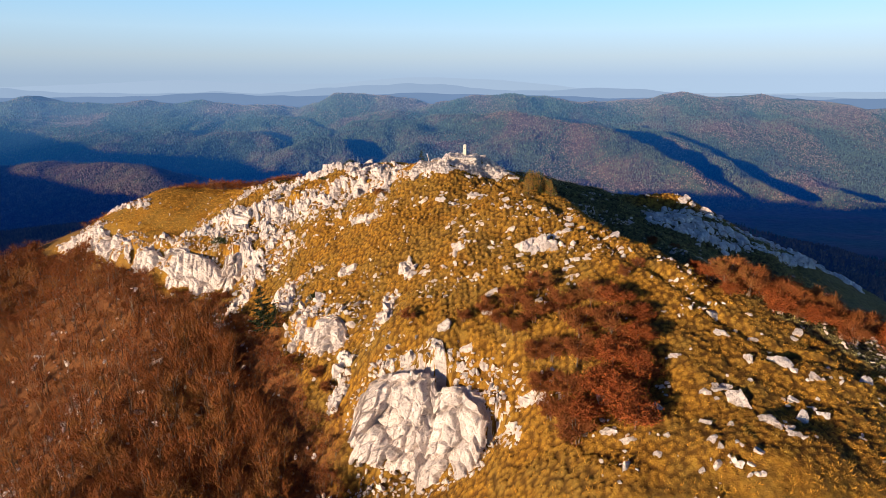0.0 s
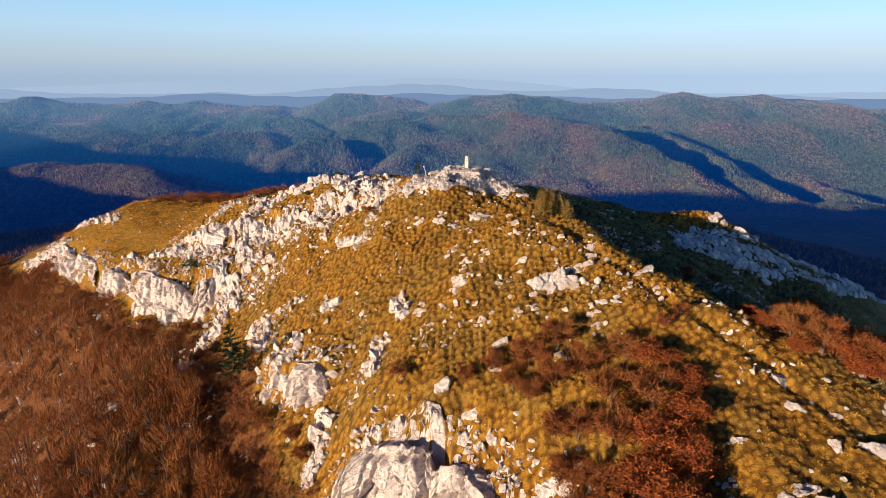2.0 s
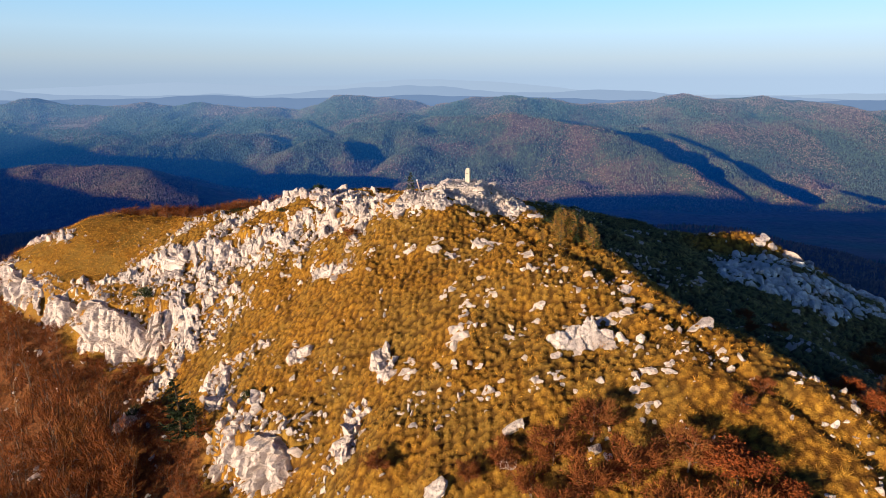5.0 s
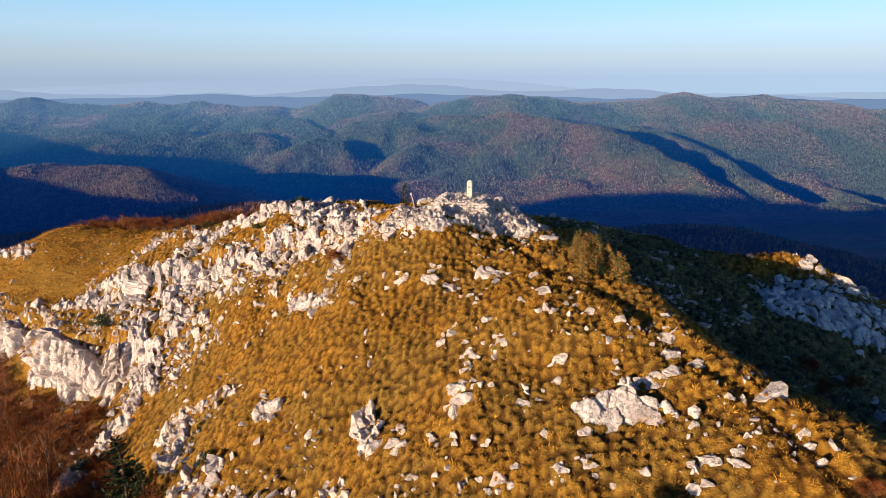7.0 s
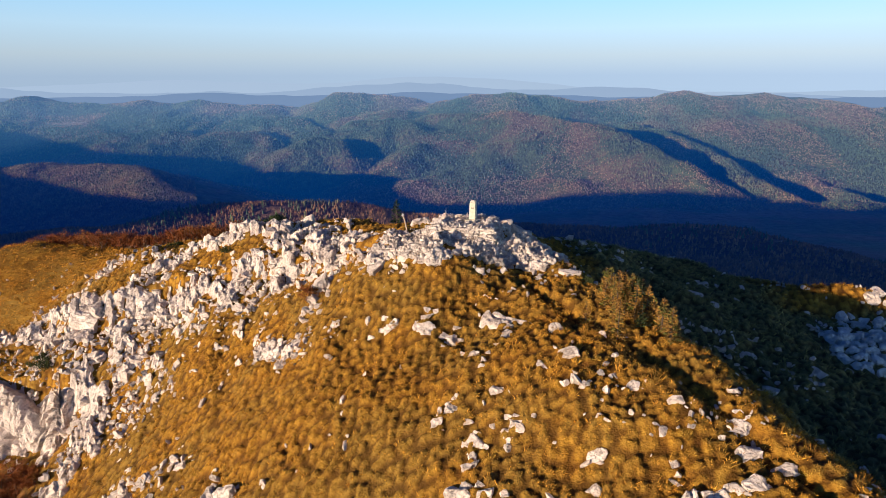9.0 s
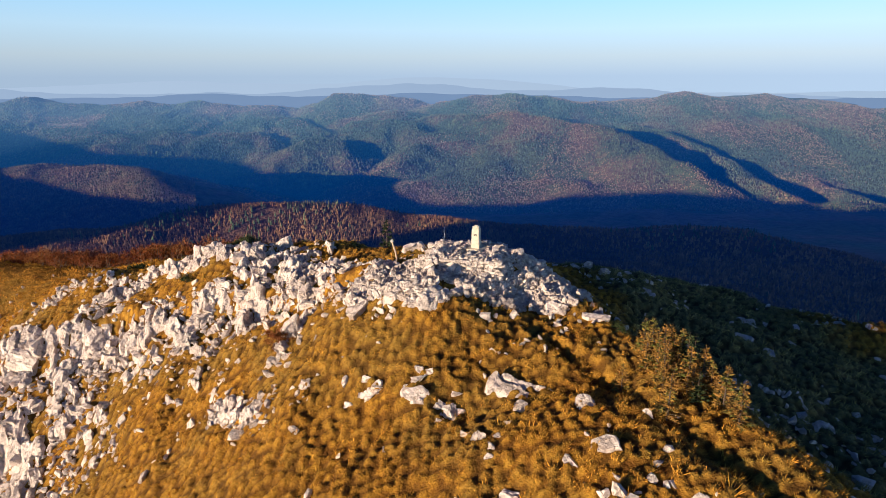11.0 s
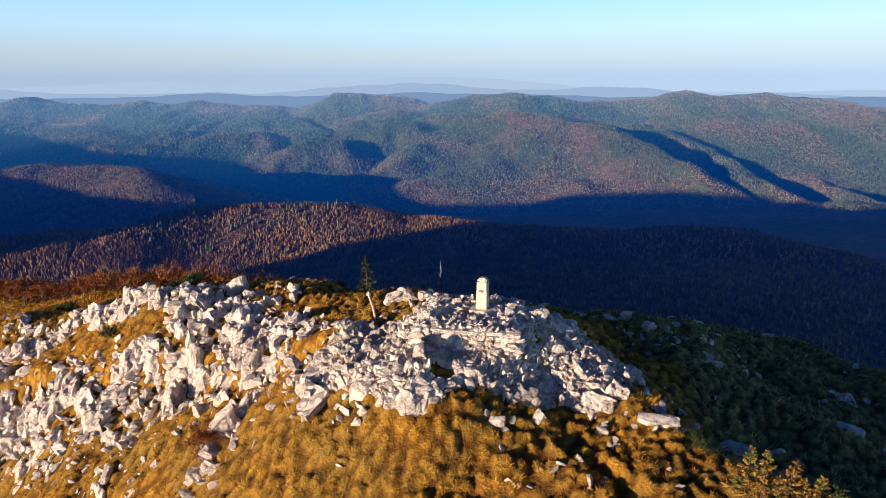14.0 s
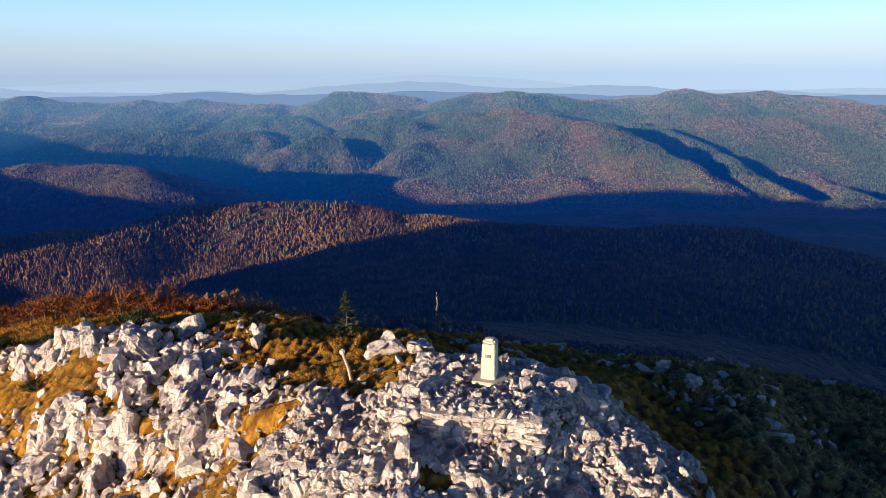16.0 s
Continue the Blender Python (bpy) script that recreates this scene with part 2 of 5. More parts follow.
def smooth(a, b, v):
    t = np.clip((np.asarray(v, float) - a) / (b - a), 0, 1)
    return t * t * (3 - 2 * t)


# the hill as cross-sections: heights at stations across, for stations along
ACROSS = np.array([-110, -78, -56, -39, -25, -12, -2, 9, 20, 40, 75.])
SECTIONS = {
    -10: (-72.0, -66.0, -62.0, -54.0, -44.0, -35.0, -28.9, -24.6, -22.6, -24.0, -40.0),
    25: (-70.0, -60.0, -53.0, -46.0, -38.3, -33.3, -25.3, -16.6, -13.4, -18.6, -31.0),
    40: (-66.9, -54.0, -45.0, -37.0, -30.5, -27.8, -23.2, -13.7, -9.7, -13.8, -29.9),
    50: (-62.0, -51.5, -44.4, -33.9, -30.1, -21.1, -12.5, -8.5, -6.5, -14.3, -28.0),
    62: (-60.0, -50.0, -40.9, -27.7, -23.5, -14.0, -8.7, -4.9, -7.1, -15.5, -26.5),
    76: (-58.0, -46.0, -33.9, -24.0, -16.8, -9.0, -3.0, -2.7, -7.0, -11.1, -29.0),
    89: (-52.0, -42.0, -23.8, -15.2, -8.6, -4.4, -4.1, -5.2, -7.2, -13.6, -29.6),
    107: (-37.0, -27.0, -12.8, -11.3, -11.2, -12.0, -14.9, -17.4, -19.4, -26.3, -36.0),
    130: (-38.0, -23.0, -27.0, -27.0, -26.0, -26.0, -27.0, -30.0, -33.0, -38.0, -50.0),
}
ALONG = np.array(sorted(SECTIONS), float)
NET = np.array([SECTIONS[k] for k in sorted(SECTIONS)], float)


def hermite(grid, v):
    """Indices and weights of a smooth curve through the stations."""
    v = np.clip(v, grid[0], grid[-1])
    i = np.clip(np.searchsorted(grid, v) - 1, 0, len(grid) - 2)
    h = grid[i + 1] - grid[i]
    u = (v - grid[i]) / h
    h00, h10 = 2 * u ** 3 - 3 * u ** 2 + 1, u ** 3 - 2 * u ** 2 + u
    h01, h11 = -2 * u ** 3 + 3 * u ** 2, u ** 3 - u ** 2
    n = len(grid) - 1
    a, b, c, d = np.maximum(i - 1, 0), i, i + 1, np.minimum(i + 2, n)
    s0, s1 = h10 * h / (grid[c] - grid[a]), h11 * h / (grid[d] - grid[b])
    return (a, b, c, d), (-s0, h00 - s1, h01 + s0, s1)


def heap(x, y):
    """The mound of loose stones round the pillar."""
    d = np.hypot((x - 2.6) / 6.2, (y - 78.2) / 4.6)
    q = 0.75 * (x - 2.4) - 0.66 * (y - 78.7)
    rise = 0.5 * (1 - smooth(0.1, 1.0, np.hypot((x - 3.7) / 5.6, (y - 79.1) / 4.8)))
    ridge = x - 4.2 - 0.72 * (y - 77.1)
    rise = rise + 0.10 * np.exp(-((ridge + 0.3) / 0.9) ** 2) * (1 - smooth(0.7, 1.1, d)) * (1 - smooth(75.4, 76.4, y)) - np.clip(0.34 * (ridge - 0.1), 0, 1.15) * (1 - smooth(1.0, 3.2, d))
    rise = rise - 0.24 * np.exp(-((y - 76.55 + 0.19 * (x - 2.4)) / 0.7) ** 2) * (1 - smooth(1.6, 2.4, np.abs(x - 2.4)))
    return rise + (0.05 - 0.9 * smooth(1.6, 4.0, q)) * (1 - smooth(0.45, 1.0, d))


# rock steps: x0, y0, x1, y1, half height, reach; the high side lies left of the line's heading
STEPS = [(-29.5, 79.4, -41, 85.3, 2.0, 5), (-45, 88, -60, 99, 1.5, 5), (-60, 99, -78, 114, 1.2, 4), (4.0, 41, -1, 44.8, 1.6, 4), (-1, 44.8, -7, 46, 1.8, 4), (-10.5, 56, -16.5, 61, 1.3, 3),
         (-22, 84.5, -34, 86.5, 0.7, 3), (-4, 79.5, -16, 84.0, 0.5, 2.5), (30, 76, 26, 71, 0.0, 3)]
TRAIL = [(5.5, 73.5), (8.5, 68.5), (11.2, 63), (14.2, 57), (16.6, 49.5), (19.6, 45.8), (21.6, 42.4), (24.2, 38.8), (30.0, 36.6), (38, 35)]


def line_distance(x, y, x0, y0, x1, y1):
    dx, dy = x1 - x0, y1 - y0
    L = math.hypot(dx, dy)
    t = ((x - x0) * dx + (y - y0) * dy) / (L * L)
    tc = np.clip(t, 0, 1)
    off = np.hypot(x - x0 - tc * dx, y - y0 - tc * dy)
    side = ((x - x0) * -dy + (y - y0) * dx) / L
    return off, side, t * L, L


def crest_line(y):
    """Where the sunlit slope tips over into the shaded hollow."""
    return np.interp(y, (34, 40, 47, 54, 62, 69, 74, 80, 92), (36, 28, 21.5, 18, 15.2, 12.6, 10.5, 9.0, 8.0))


def height(x, y):
    x, y = np.asarray(x, float), np.asarray(y, float)
    ix, wx = hermite(ACROSS, x)
    iy, wy = hermite(ALONG, y)
    z = 0.0
    for a, wa in zip(iy, wy):
        for b, wb in zip(ix, wx):
            z = z + wa * wb * NET[a, b]
    out = np.hypot(np.maximum(np.maximum(-110 - x, x - 75), 0), np.maximum(np.maximum(-10 - y, y - 130), 0))
    z = z - 0.44 * out
    z = z + 0.55 * fbm(x / 7.0, y / 7.0, 3, 3) + 0.16 * fbm(x / 1.6, y / 1.6, 2, 9) + heap(x, y)
    z = z + 1.9 * np.exp(-((x - 32) / 6.5) ** 2 - ((y - 80.6) / 1.5) ** 2)
    wob = 1.2 * fbm(x / 3.5, y / 3.5, 2, 23)
    for x0, y0, x1, y1, rise, reach in STEPS:
        off, side, along, L = line_distance(x, y, x0, y0, x1, y1)
        side = -side + wob
        ends = smooth(-2.5, 0.5, along) * (1 - smooth(L - 0.5, L + 2.5, along))
        z = z + ends * rise * np.clip(side / 0.6, -1, 1) * np.exp(-np.maximum(np.abs(side) - 0.6, 0) / reach)
    way = np.full_like(z, 99.0)
    for (x0, y0), (x1, y1) in zip(TRAIL, TRAIL[1:]):
        way = np.minimum(way, line_distance(x, y, x0, y0, x1, y1)[0])
    z = z - 0.32 * (1 - smooth(0.15, 0.75, way + 0.3 * vnoise(x / 1.3, y / 1.3, 88)))
    spine = np.full_like(z, 99.0)
    for x0, y0, x1, y1 in ((-33, 94, -23, 91.5), (-23, 91.5, -15, 88.5)):
        spine = np.minimum(spine, line_distance(x, y, x0, y0, x1, y1)[0])
    z = z + 1.3 * np.exp(-(spine / 2.9) ** 2)
    edge = x - crest_line(y)
    along = smooth(45, 52, y) * (1 - smooth(75, 80, y))
    z = z + along * (0.35 * np.exp(-((edge + 1.4) / 1.6) ** 2) - 1.0 * np.exp(-((edge - 3.2) / 2.6) ** 2))
    z = z + smooth(10, 80, out) * 9 * fbm(x / 70.0, y / 70.0, 3, 41)
    return z


def slope_normal(x, y, e=0.5):
    n = Vector((height(x - e, y) - height(x + e, y), height(x, y - e) - height(x, y + e), 2 * e))
    return n.normalized()


def wooded(x, y):
    """1 where beech scrub and leaf litter cover the ground."""
    ragged = 2.2 * fbm(x / 8, y / 8, 2, 5)
    edge = np.interp(y, (20, 30, 44, 50, 56, 62, 68, 74, 78, 84, 92, 100, 120), (10, 2, -8.0, -10.8, -14.2, -18.6, -24.0, -29.6, -33.6, -41.8, -52, -62.5, -87))      # foot of the rocks
    left = smooth(0.0, 3.0, edge - x + ragged)
    back = smooth(0, 6, y - (101 + 0.10 * np.abs(x + 20) + np.maximum(0, -x - 40) * 0.45))
    return np.clip(np.maximum(left, back), 0, 1)


def shade_turf(x, y):
    """1 on the far side: greener turf, with that slope's shade toned into its colour."""
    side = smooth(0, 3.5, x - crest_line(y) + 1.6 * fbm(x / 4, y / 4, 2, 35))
    # the sunlit shoulder above the pavement keeps the golden turf
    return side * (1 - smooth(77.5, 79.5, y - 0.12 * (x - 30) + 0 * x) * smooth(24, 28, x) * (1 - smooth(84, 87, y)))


# bands of bare rock: x0, y0, x1, y1, half width
ROCK_BANDS = [(-36, 88.5, -29, 84.5, 2.2), (-30, 85, -21, 84.2, 2.6), (-21, 84.5, -12, 81.8, 2.4), (-19, 89, -11, 87, 1.8), (-12, 86, -5, 80, 2.8), (-35, 90, -30, 92, 1.2), (-26, 88, -20, 90.5, 1.6),
              (-32, 81, -42, 86, 2.2), (-42, 86, -60, 99, 2.0), (-60, 99, -78, 114, 1.8), (-52, 101, -62, 106, 1.2), (-29, 80, -25.5, 75.5, 1.8), (-26, 75, -29, 69.5, 1.6), (-20, 69, -18, 65, 1.5),
              (-10.5, 56, -16.5, 61, 2.0), (-11.5, 74.6, -8.2, 71.5, 1.0), (-8.2, 74.8, -7, 78.4, 1.0), (-5.6, 52.5, -5.2, 56, 0.9), (-9.2, 50.6, -10, 48.6, 1.0), (-4, 60, -3.4, 57.5, 0.8),
              (4.5, 41, -1, 45, 2.4), (-1, 45, -7, 46.5, 2.4), (-6, 43.5, 3, 40.5, 2.4), (0, 77.6, 5.5, 77.8, 2.6), (28, 74, 37, 73.5, 2.8), (41, 77.5, 56, 75, 2.0),
              (-33, 84.5, -24, 82.5, 2.4), (-24, 83, -17, 81.5, 1.6), (-24.5, 79, -22, 75, 1.6)]


def rocky(x, y):
    best = np.zeros_like(np.asarray(x, float))
    for x0, y0, x1, y1, w in ROCK_BANDS:
        dx, dy = x1 - x0, y1 - y0
        t = np.clip(((x - x0) * dx + (y - y0) * dy) / (dx * dx + dy * dy), 0, 1)
        d = np.hypot(x - x0 - t * dx, y - y0 - t * dy)
        best = np.maximum(best, 1 - smooth(0.4 * w, 1.3 * w, d))
    return best


def cells(px, py, seed):
    """Jittered cells: three random values of the nearest cell, the way to its middle, and the distance to its edge."""
    px, py = np.asarray(px, float), np.asarray(py, float)
    i, j = np.floor(px), np.floor(py)
    d1, d2 = np.full(px.shape, 9.0), np.full(px.shape, 9.0)
    ci, cj, ox, oy = i.copy(), j.copy(), np.zeros(px.shape), np.zeros(px.shape)
    for di in (-1, 0, 1):
        for dj in (-1, 0, 1):
            a, b = i + di, j + dj
            cx, cy = a + 0.1 + 0.8 * hash2(a, b, seed), b + 0.1 + 0.8 * hash2(a, b, seed + 1)
            d = np.hypot(px - cx, py - cy)
            near = d < d1
            d2 = np.where(near, d1, np.minimum(d2, d))
            ci, cj = np.where(near, a, ci), np.where(near, b, cj)
            ox, oy = np.where(near, px - cx, ox), np.where(near, py - cy, oy)
            d1 = np.where(near, d, d1)
    return hash2(ci, cj, seed + 2), hash2(ci, cj, seed + 3) - 0.5, hash2(ci, cj, seed + 4) - 0.5, ox, oy, (d2 - d1) * 0.5, (ci * 8192 + cj).astype(np.int64)


def courses(px, py, seed):
    """Upright columns cut into blocks by ledges at their own heights; the same answers as cells()."""
    col = np.floor(px)
    qy = py * (0.75 + 0.5 * hash2(col, col * 0, seed)) + 7 * hash2(col, col * 0, seed + 1)
    row = np.floor(qy)
    ox, oy = px - col - 0.5, qy - row - 0.5
    edge = np.minimum(0.5 - np.abs(ox), (0.5 - np.abs(oy)) * 1.3)
    return hash2(col, row, seed + 2), hash2(col, row, seed + 3) - 0.5, hash2(col, row, seed + 4) - 0.5, ox, oy, edge, (col * 8192 + row).astype(np.int64)


def mesh_of(name, verts, faces, mat, flat=True):
    me = bpy.data.meshes.new(name)
    verts, faces = np.asarray(verts, np.float32), np.asarray(faces, np.int32)
    k = faces.shape[1]
    me.vertices.add(len(verts))
    me.vertices.foreach_set("co", verts.ravel())
    me.loops.add(faces.size)
    me.loops.foreach_set("vertex_index", faces.ravel())
    me.polygons.add(len(faces))
    me.polygons.foreach_set("loop_start", np.arange(0, faces.size, k, dtype=np.int32))
    me.update(calc_edges=True)
    me.polygons.foreach_set("use_smooth", np.full(len(faces), not flat))
    me.materials.append(mat)
    me.validate()
    return me


def thing(name, label, category, group="", kind="", at=(0, 0, 0), data=None):
    ob = new(name, data)
    ob.location = at
    return tagged(ob, label, category, group, kind)


def child(name, me, parent, label="", m=None):
    ob = new(name, me)
    ob.parent = parent
    if m is not None:
        ob.matrix_basis = m
    return tagged(ob, label) if label else ob


class Soup:
    """Gathers triangles for one mesh."""

    def __init__(self):
        self.v, self.f, self.n = [], [], 0

    def add(self, verts, faces):
        verts = np.asarray(verts, float)
        self.v.append(verts)
        self.f.append(np.asarray(faces) + self.n)
        self.n += len(verts)

    def mesh(self, name, mat, flat=True):
        return mesh_of(name, np.concatenate(self.v), np.concatenate(self.f), mat, flat)


def tube(path, radii, sides=5):
    """A tapered tube along a path: verts and triangles."""
    path = np.asarray(path, float)
    ring = np.linspace(0, 2 * math.pi, sides, endpoint=False)
    v, f = [], []
    for i, (p, r) in enumerate(zip(path, radii)):
        d = path[min(i + 1, len(path) - 1)] - path[max(i - 1, 0)]
        d = d / (np.linalg.norm(d) + 1e-9)
        side = np.cross(d, (0.31, 0.87, 0.38))
        side /= np.linalg.norm(side)
        up = np.cross(d, side)
        v.extend(p + r * (math.cos(a) * side + math.sin(a) * up) for a in ring)
    for i in range(len(path) - 1):
        for k in range(sides):
            a, b = i * sides + k, i * sides + (k + 1) % sides
            f += [(a, b, b + sides), (a, b + sides, a + sides)]
    return np.array(v), np.array(f)


def blades(base, tip, width, gen):
    """One thin triangle from each base to each tip."""
    n = len(base)
    d = tip - base
    side = np.cross(d, gen.normal(size=(n, 3)))
    side /= np.linalg.norm(side, axis=1, keepdims=True) + 1e-9
    w = np.asarray(width).reshape(-1, 1) * side * 0.5
    v = np.stack([base - w, base + w, tip], axis=1).reshape(-1, 3)
    return v, np.arange(3 * n).reshape(-1, 3)


def turn_to(n, spin=0.0):
    """A frame whose z is n and whose x heads along spin."""
    z = Vector(n).normalized()
    x = Vector((math.cos(spin), math.sin(spin), 0))
    y = z.cross(x).normalized()
    x = y.cross(z)
    return Matrix((x, y, z)).transposed().to_4x4()


# ------------------------------------------------------------------ rocks
def rock_arrays(seed, subdiv=2, cuts=9, rough=0.06, square=0.0):
    """A weathered block: a ball cut by planes, layered and roughened."""
    gen = np.random.default_rng(seed)
    bm = bmesh.new()
    bmesh.ops.create_icosphere(bm, subdivisions=subdiv, radius=1.0)
    v = np.array([p.co for p in bm.verts])
    f = np.array([[p.index for p in q.verts] for q in bm.faces])
    bm.free()
    normals = gen.normal(size=(cuts, 3))
    if square:
        axes = np.array([(1, 0, 0), (-1, 0, 0), (0, 1, 0), (0, -1, 0), (0, 0, 1), (0, 0, -1)], float)
        normals = np.concatenate([axes + gen.normal(size=(6, 3)) * 0.2, normals])
        v = v * 1.35
    normals /= np.linalg.norm(normals, axis=1, keepdims=True)
    for nrm in normals:
        lim = gen.uniform(0.52, 0.85)
        over = v @ nrm - lim
        v -= np.outer(np.maximum(over, 0) * 0.97, nrm)
    q = v * gen.uniform(2.6, 4.0) + gen.uniform(0, 20, 3)
    lump = np.stack([vnoise(q[:, 0] + q[:, 2] * 0.7, q[:, 1] - q[:, 2] * 0.6, seed), vnoise(q[:, 1] + 9, q[:, 2] + q[:, 0] * 0.5, seed + 1), vnoise(q[:, 2] - 4, q[:, 0] + q[:, 1] * 0.5, seed + 2)], -1)
    ledge = vnoise(v[:, 2] * 4.5 + seed, v[:, 2] * 0.0, seed + 5)
    v = v * (1 + rough * 1.1 * ledge[:, None] * np.array((1, 1, 0))) + rough * 1.5 * lump
    v += gen.normal(size=v.shape) * rough * 0.3
    return v, f


BLOCKS = [rock_arrays(100 + i, 3, 5, 0.06, 1.0) for i in range(8)]
SMALL = [rock_arrays(150 + i, 2, 5, 0.06, 1.0) for i in range(10)]
STONES = [rock_arrays(200 + i, 1, 2 + i % 3, 0.03, 1.0) for i in range(8)]
RUBBLE = [rock_arrays(230 + i, 2, 5, 0.06, 1.0 if i % 3 else 0.0) for i in range(8)]
LAID = [rock_arrays(250 + i, 2, 1, 0.035, 1.0) for i in range(6)]
LAID_ME = [mesh_of("stone", v, f, M_RUBBLE) for v, f in LAID]
BOULDERS = [rock_arrays(300 + i, 3, 9, 0.09, i % 2) for i in range(6)]
BLOCK_ME = [mesh_of("block", v, f, M_ROCK) for v, f in BLOCKS]
SMALL_ME = [mesh_of("block", v, f, M_ROCK) for v, f in SMALL]
SLABBLOCK_ME = [mesh_of("slab_block", v, f, M_SLAB) for v, f in SMALL]
STONE_ME = [mesh_of("stone", v, f, M_RUBBLE) for v, f in RUBBLE]
BOULDER_ME = [mesh_of("boulder", v, f, M_ROCK) for v, f in BOULDERS]


ANGULAR = [rock_arrays(170 + i, 3, 7, 0.10, 1.0) for i in range(8)]
ANGULAR_ME = [mesh_of("block", v, f, M_ROCK) for v, f in ANGULAR]


def block_matrix(x, y, z, size, tilt, spin, lean=0.25, dip=(0, 0, 0)):
    n = Vector((0, 0, 1)).lerp(slope_normal(x, y, 1.0), tilt)
    n = (n + Vector(dip) + Vector(rng.normal(size=3) * lean)).normalized()
    return Matrix.Translation((x, y, z)) @ turn_to(n, spin) @ Matrix.Diagonal((*size, 1))


# ------------------------------------------------------------------ ground
def spaced(lo, hi, fine_lo, fine_hi, step, grow):
    mid = np.arange(fine_lo, fine_hi + step * 0.5, step)
    out, v, s = [], fine_hi, step
    while v < hi:
        s *= grow
        v += s
        out.append(v)
    pre, v, s = [], fine_lo, step
    while v > lo:
        s *= grow
        v -= s
        pre.append(v)
    return np.concatenate([pre[::-1], mid, out])


TUFT = 0.46         # spacing of the tussocks


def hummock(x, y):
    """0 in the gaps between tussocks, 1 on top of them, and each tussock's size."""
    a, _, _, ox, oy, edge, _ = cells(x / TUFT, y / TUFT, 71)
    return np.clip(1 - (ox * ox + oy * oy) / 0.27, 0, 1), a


def tufty(x, y):
    """The small hummocks that tussock grass makes of the turf."""
    dome, a = hummock(x, y)
    return (0.11 + 0.17 * a) * (1 - 0.6 * smooth(8, 14, x) * (1 - smooth(48, 56, y))) * dome * (1 - wooded(x, y)) * (1 - 0.7 * rocky(x, y))


def build_ground():
    gx, gy = spaced(-620, 620, -34, 40, 0.14, 1.09), spaced(-300, 620, 30, 92, 0.14, 1.09)
    X, Y = np.meshgrid(gx, gy)
    near = smooth(-40, -34, X) * (1 - smooth(40, 46, X)) * smooth(25, 30, Y) * (1 - smooth(92, 97, Y))
    Z = height(X, Y) + near * tufty(X, Y)
    nx, ny = len(gx), len(gy)
    idx = np.arange(nx * ny).reshape(ny, nx)
    f = np.stack([idx[:-1, :-1], idx[:-1, 1:], idx[1:, 1:], idx[1:, :-1]], -1).reshape(-1, 4)
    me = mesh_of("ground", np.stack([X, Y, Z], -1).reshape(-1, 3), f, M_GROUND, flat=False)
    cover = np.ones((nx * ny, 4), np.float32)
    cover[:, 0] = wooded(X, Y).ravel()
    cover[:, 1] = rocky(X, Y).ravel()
    cover[:, 2] = shade_turf(X, Y).ravel()
    # alpha drives the painted shade between tussocks
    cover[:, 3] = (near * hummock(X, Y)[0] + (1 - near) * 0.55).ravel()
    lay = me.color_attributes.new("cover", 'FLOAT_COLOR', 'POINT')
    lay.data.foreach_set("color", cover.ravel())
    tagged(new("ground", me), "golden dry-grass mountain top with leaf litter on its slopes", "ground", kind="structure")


build_ground()


# ------------------------------------------------------------------ the distance
def drop(py):
    """Fall below eye level per metre of depth, for a height in the opening view."""
    up = (441 - py) / 1040.0
    return (0.2823 - 0.9593 * up) / (0.9593 + 0.2823 * up)


def sight(px, py, depth, from_y=45.0):
    """The place at that depth that lies behind a point of the wide view towards the valley."""
    a, b = (px - 784) / 1040.0, (441 - py) / 1040.0
    ahead = 0.9593 + 0.2823 * b
    return a / ahead * depth, from_y + depth, 8.6 + (0.9593 * b - 0.2823) / ahead * depth


FAN_U = (-1.3, -0.75, -0.56, -0.37, -0.18, 0.055, 0.21, 0.40, 0.60, 0.75, 1.3)
# the valley floor: depth, and its height in view at the stations of FAN_U
FAN = {
    450: (590, 590, 580, 570, 560, 560, 575, 600, 640, 680, 720),
    700: (545, 540, 535, 520, 505, 490, 490, 495, 510, 530, 560),
    1000: (478, 472, 462, 452, 446, 440, 440, 445, 455, 480, 500),
    1350: (455, 450, 445, 440, 436, 434, 434, 438, 446, 455, 460),
    2000: (415, 412, 408, 404, 402, 402, 404, 408, 410, 412, 412),
    2800: (350, 346, 345, 352, 362, 366, 362, 360, 362, 364, 364),
    3250: (318, 314, 313, 330, 353, 368, 367, 367, 368, 368, 368),
    3700: (272, 270, 268, 290, 315, 345, 350, 352, 354, 355, 355),
    4150: (228, 227, 226, 252, 275, 300, 308, 312, 315, 315, 315),
    4600: (208, 207, 208, 222, 235, 245, 255, 260, 262, 262, 262),
    4780: (208, 207, 208, 222, 235, 245, 255, 260, 262, 262, 262),
}
FAN_Y = np.array(sorted(FAN), float)
FAN_S = np.array([[drop(p) for p in FAN[k]] for k in sorted(FAN)])
FAN_UA = np.array(FAN_U)
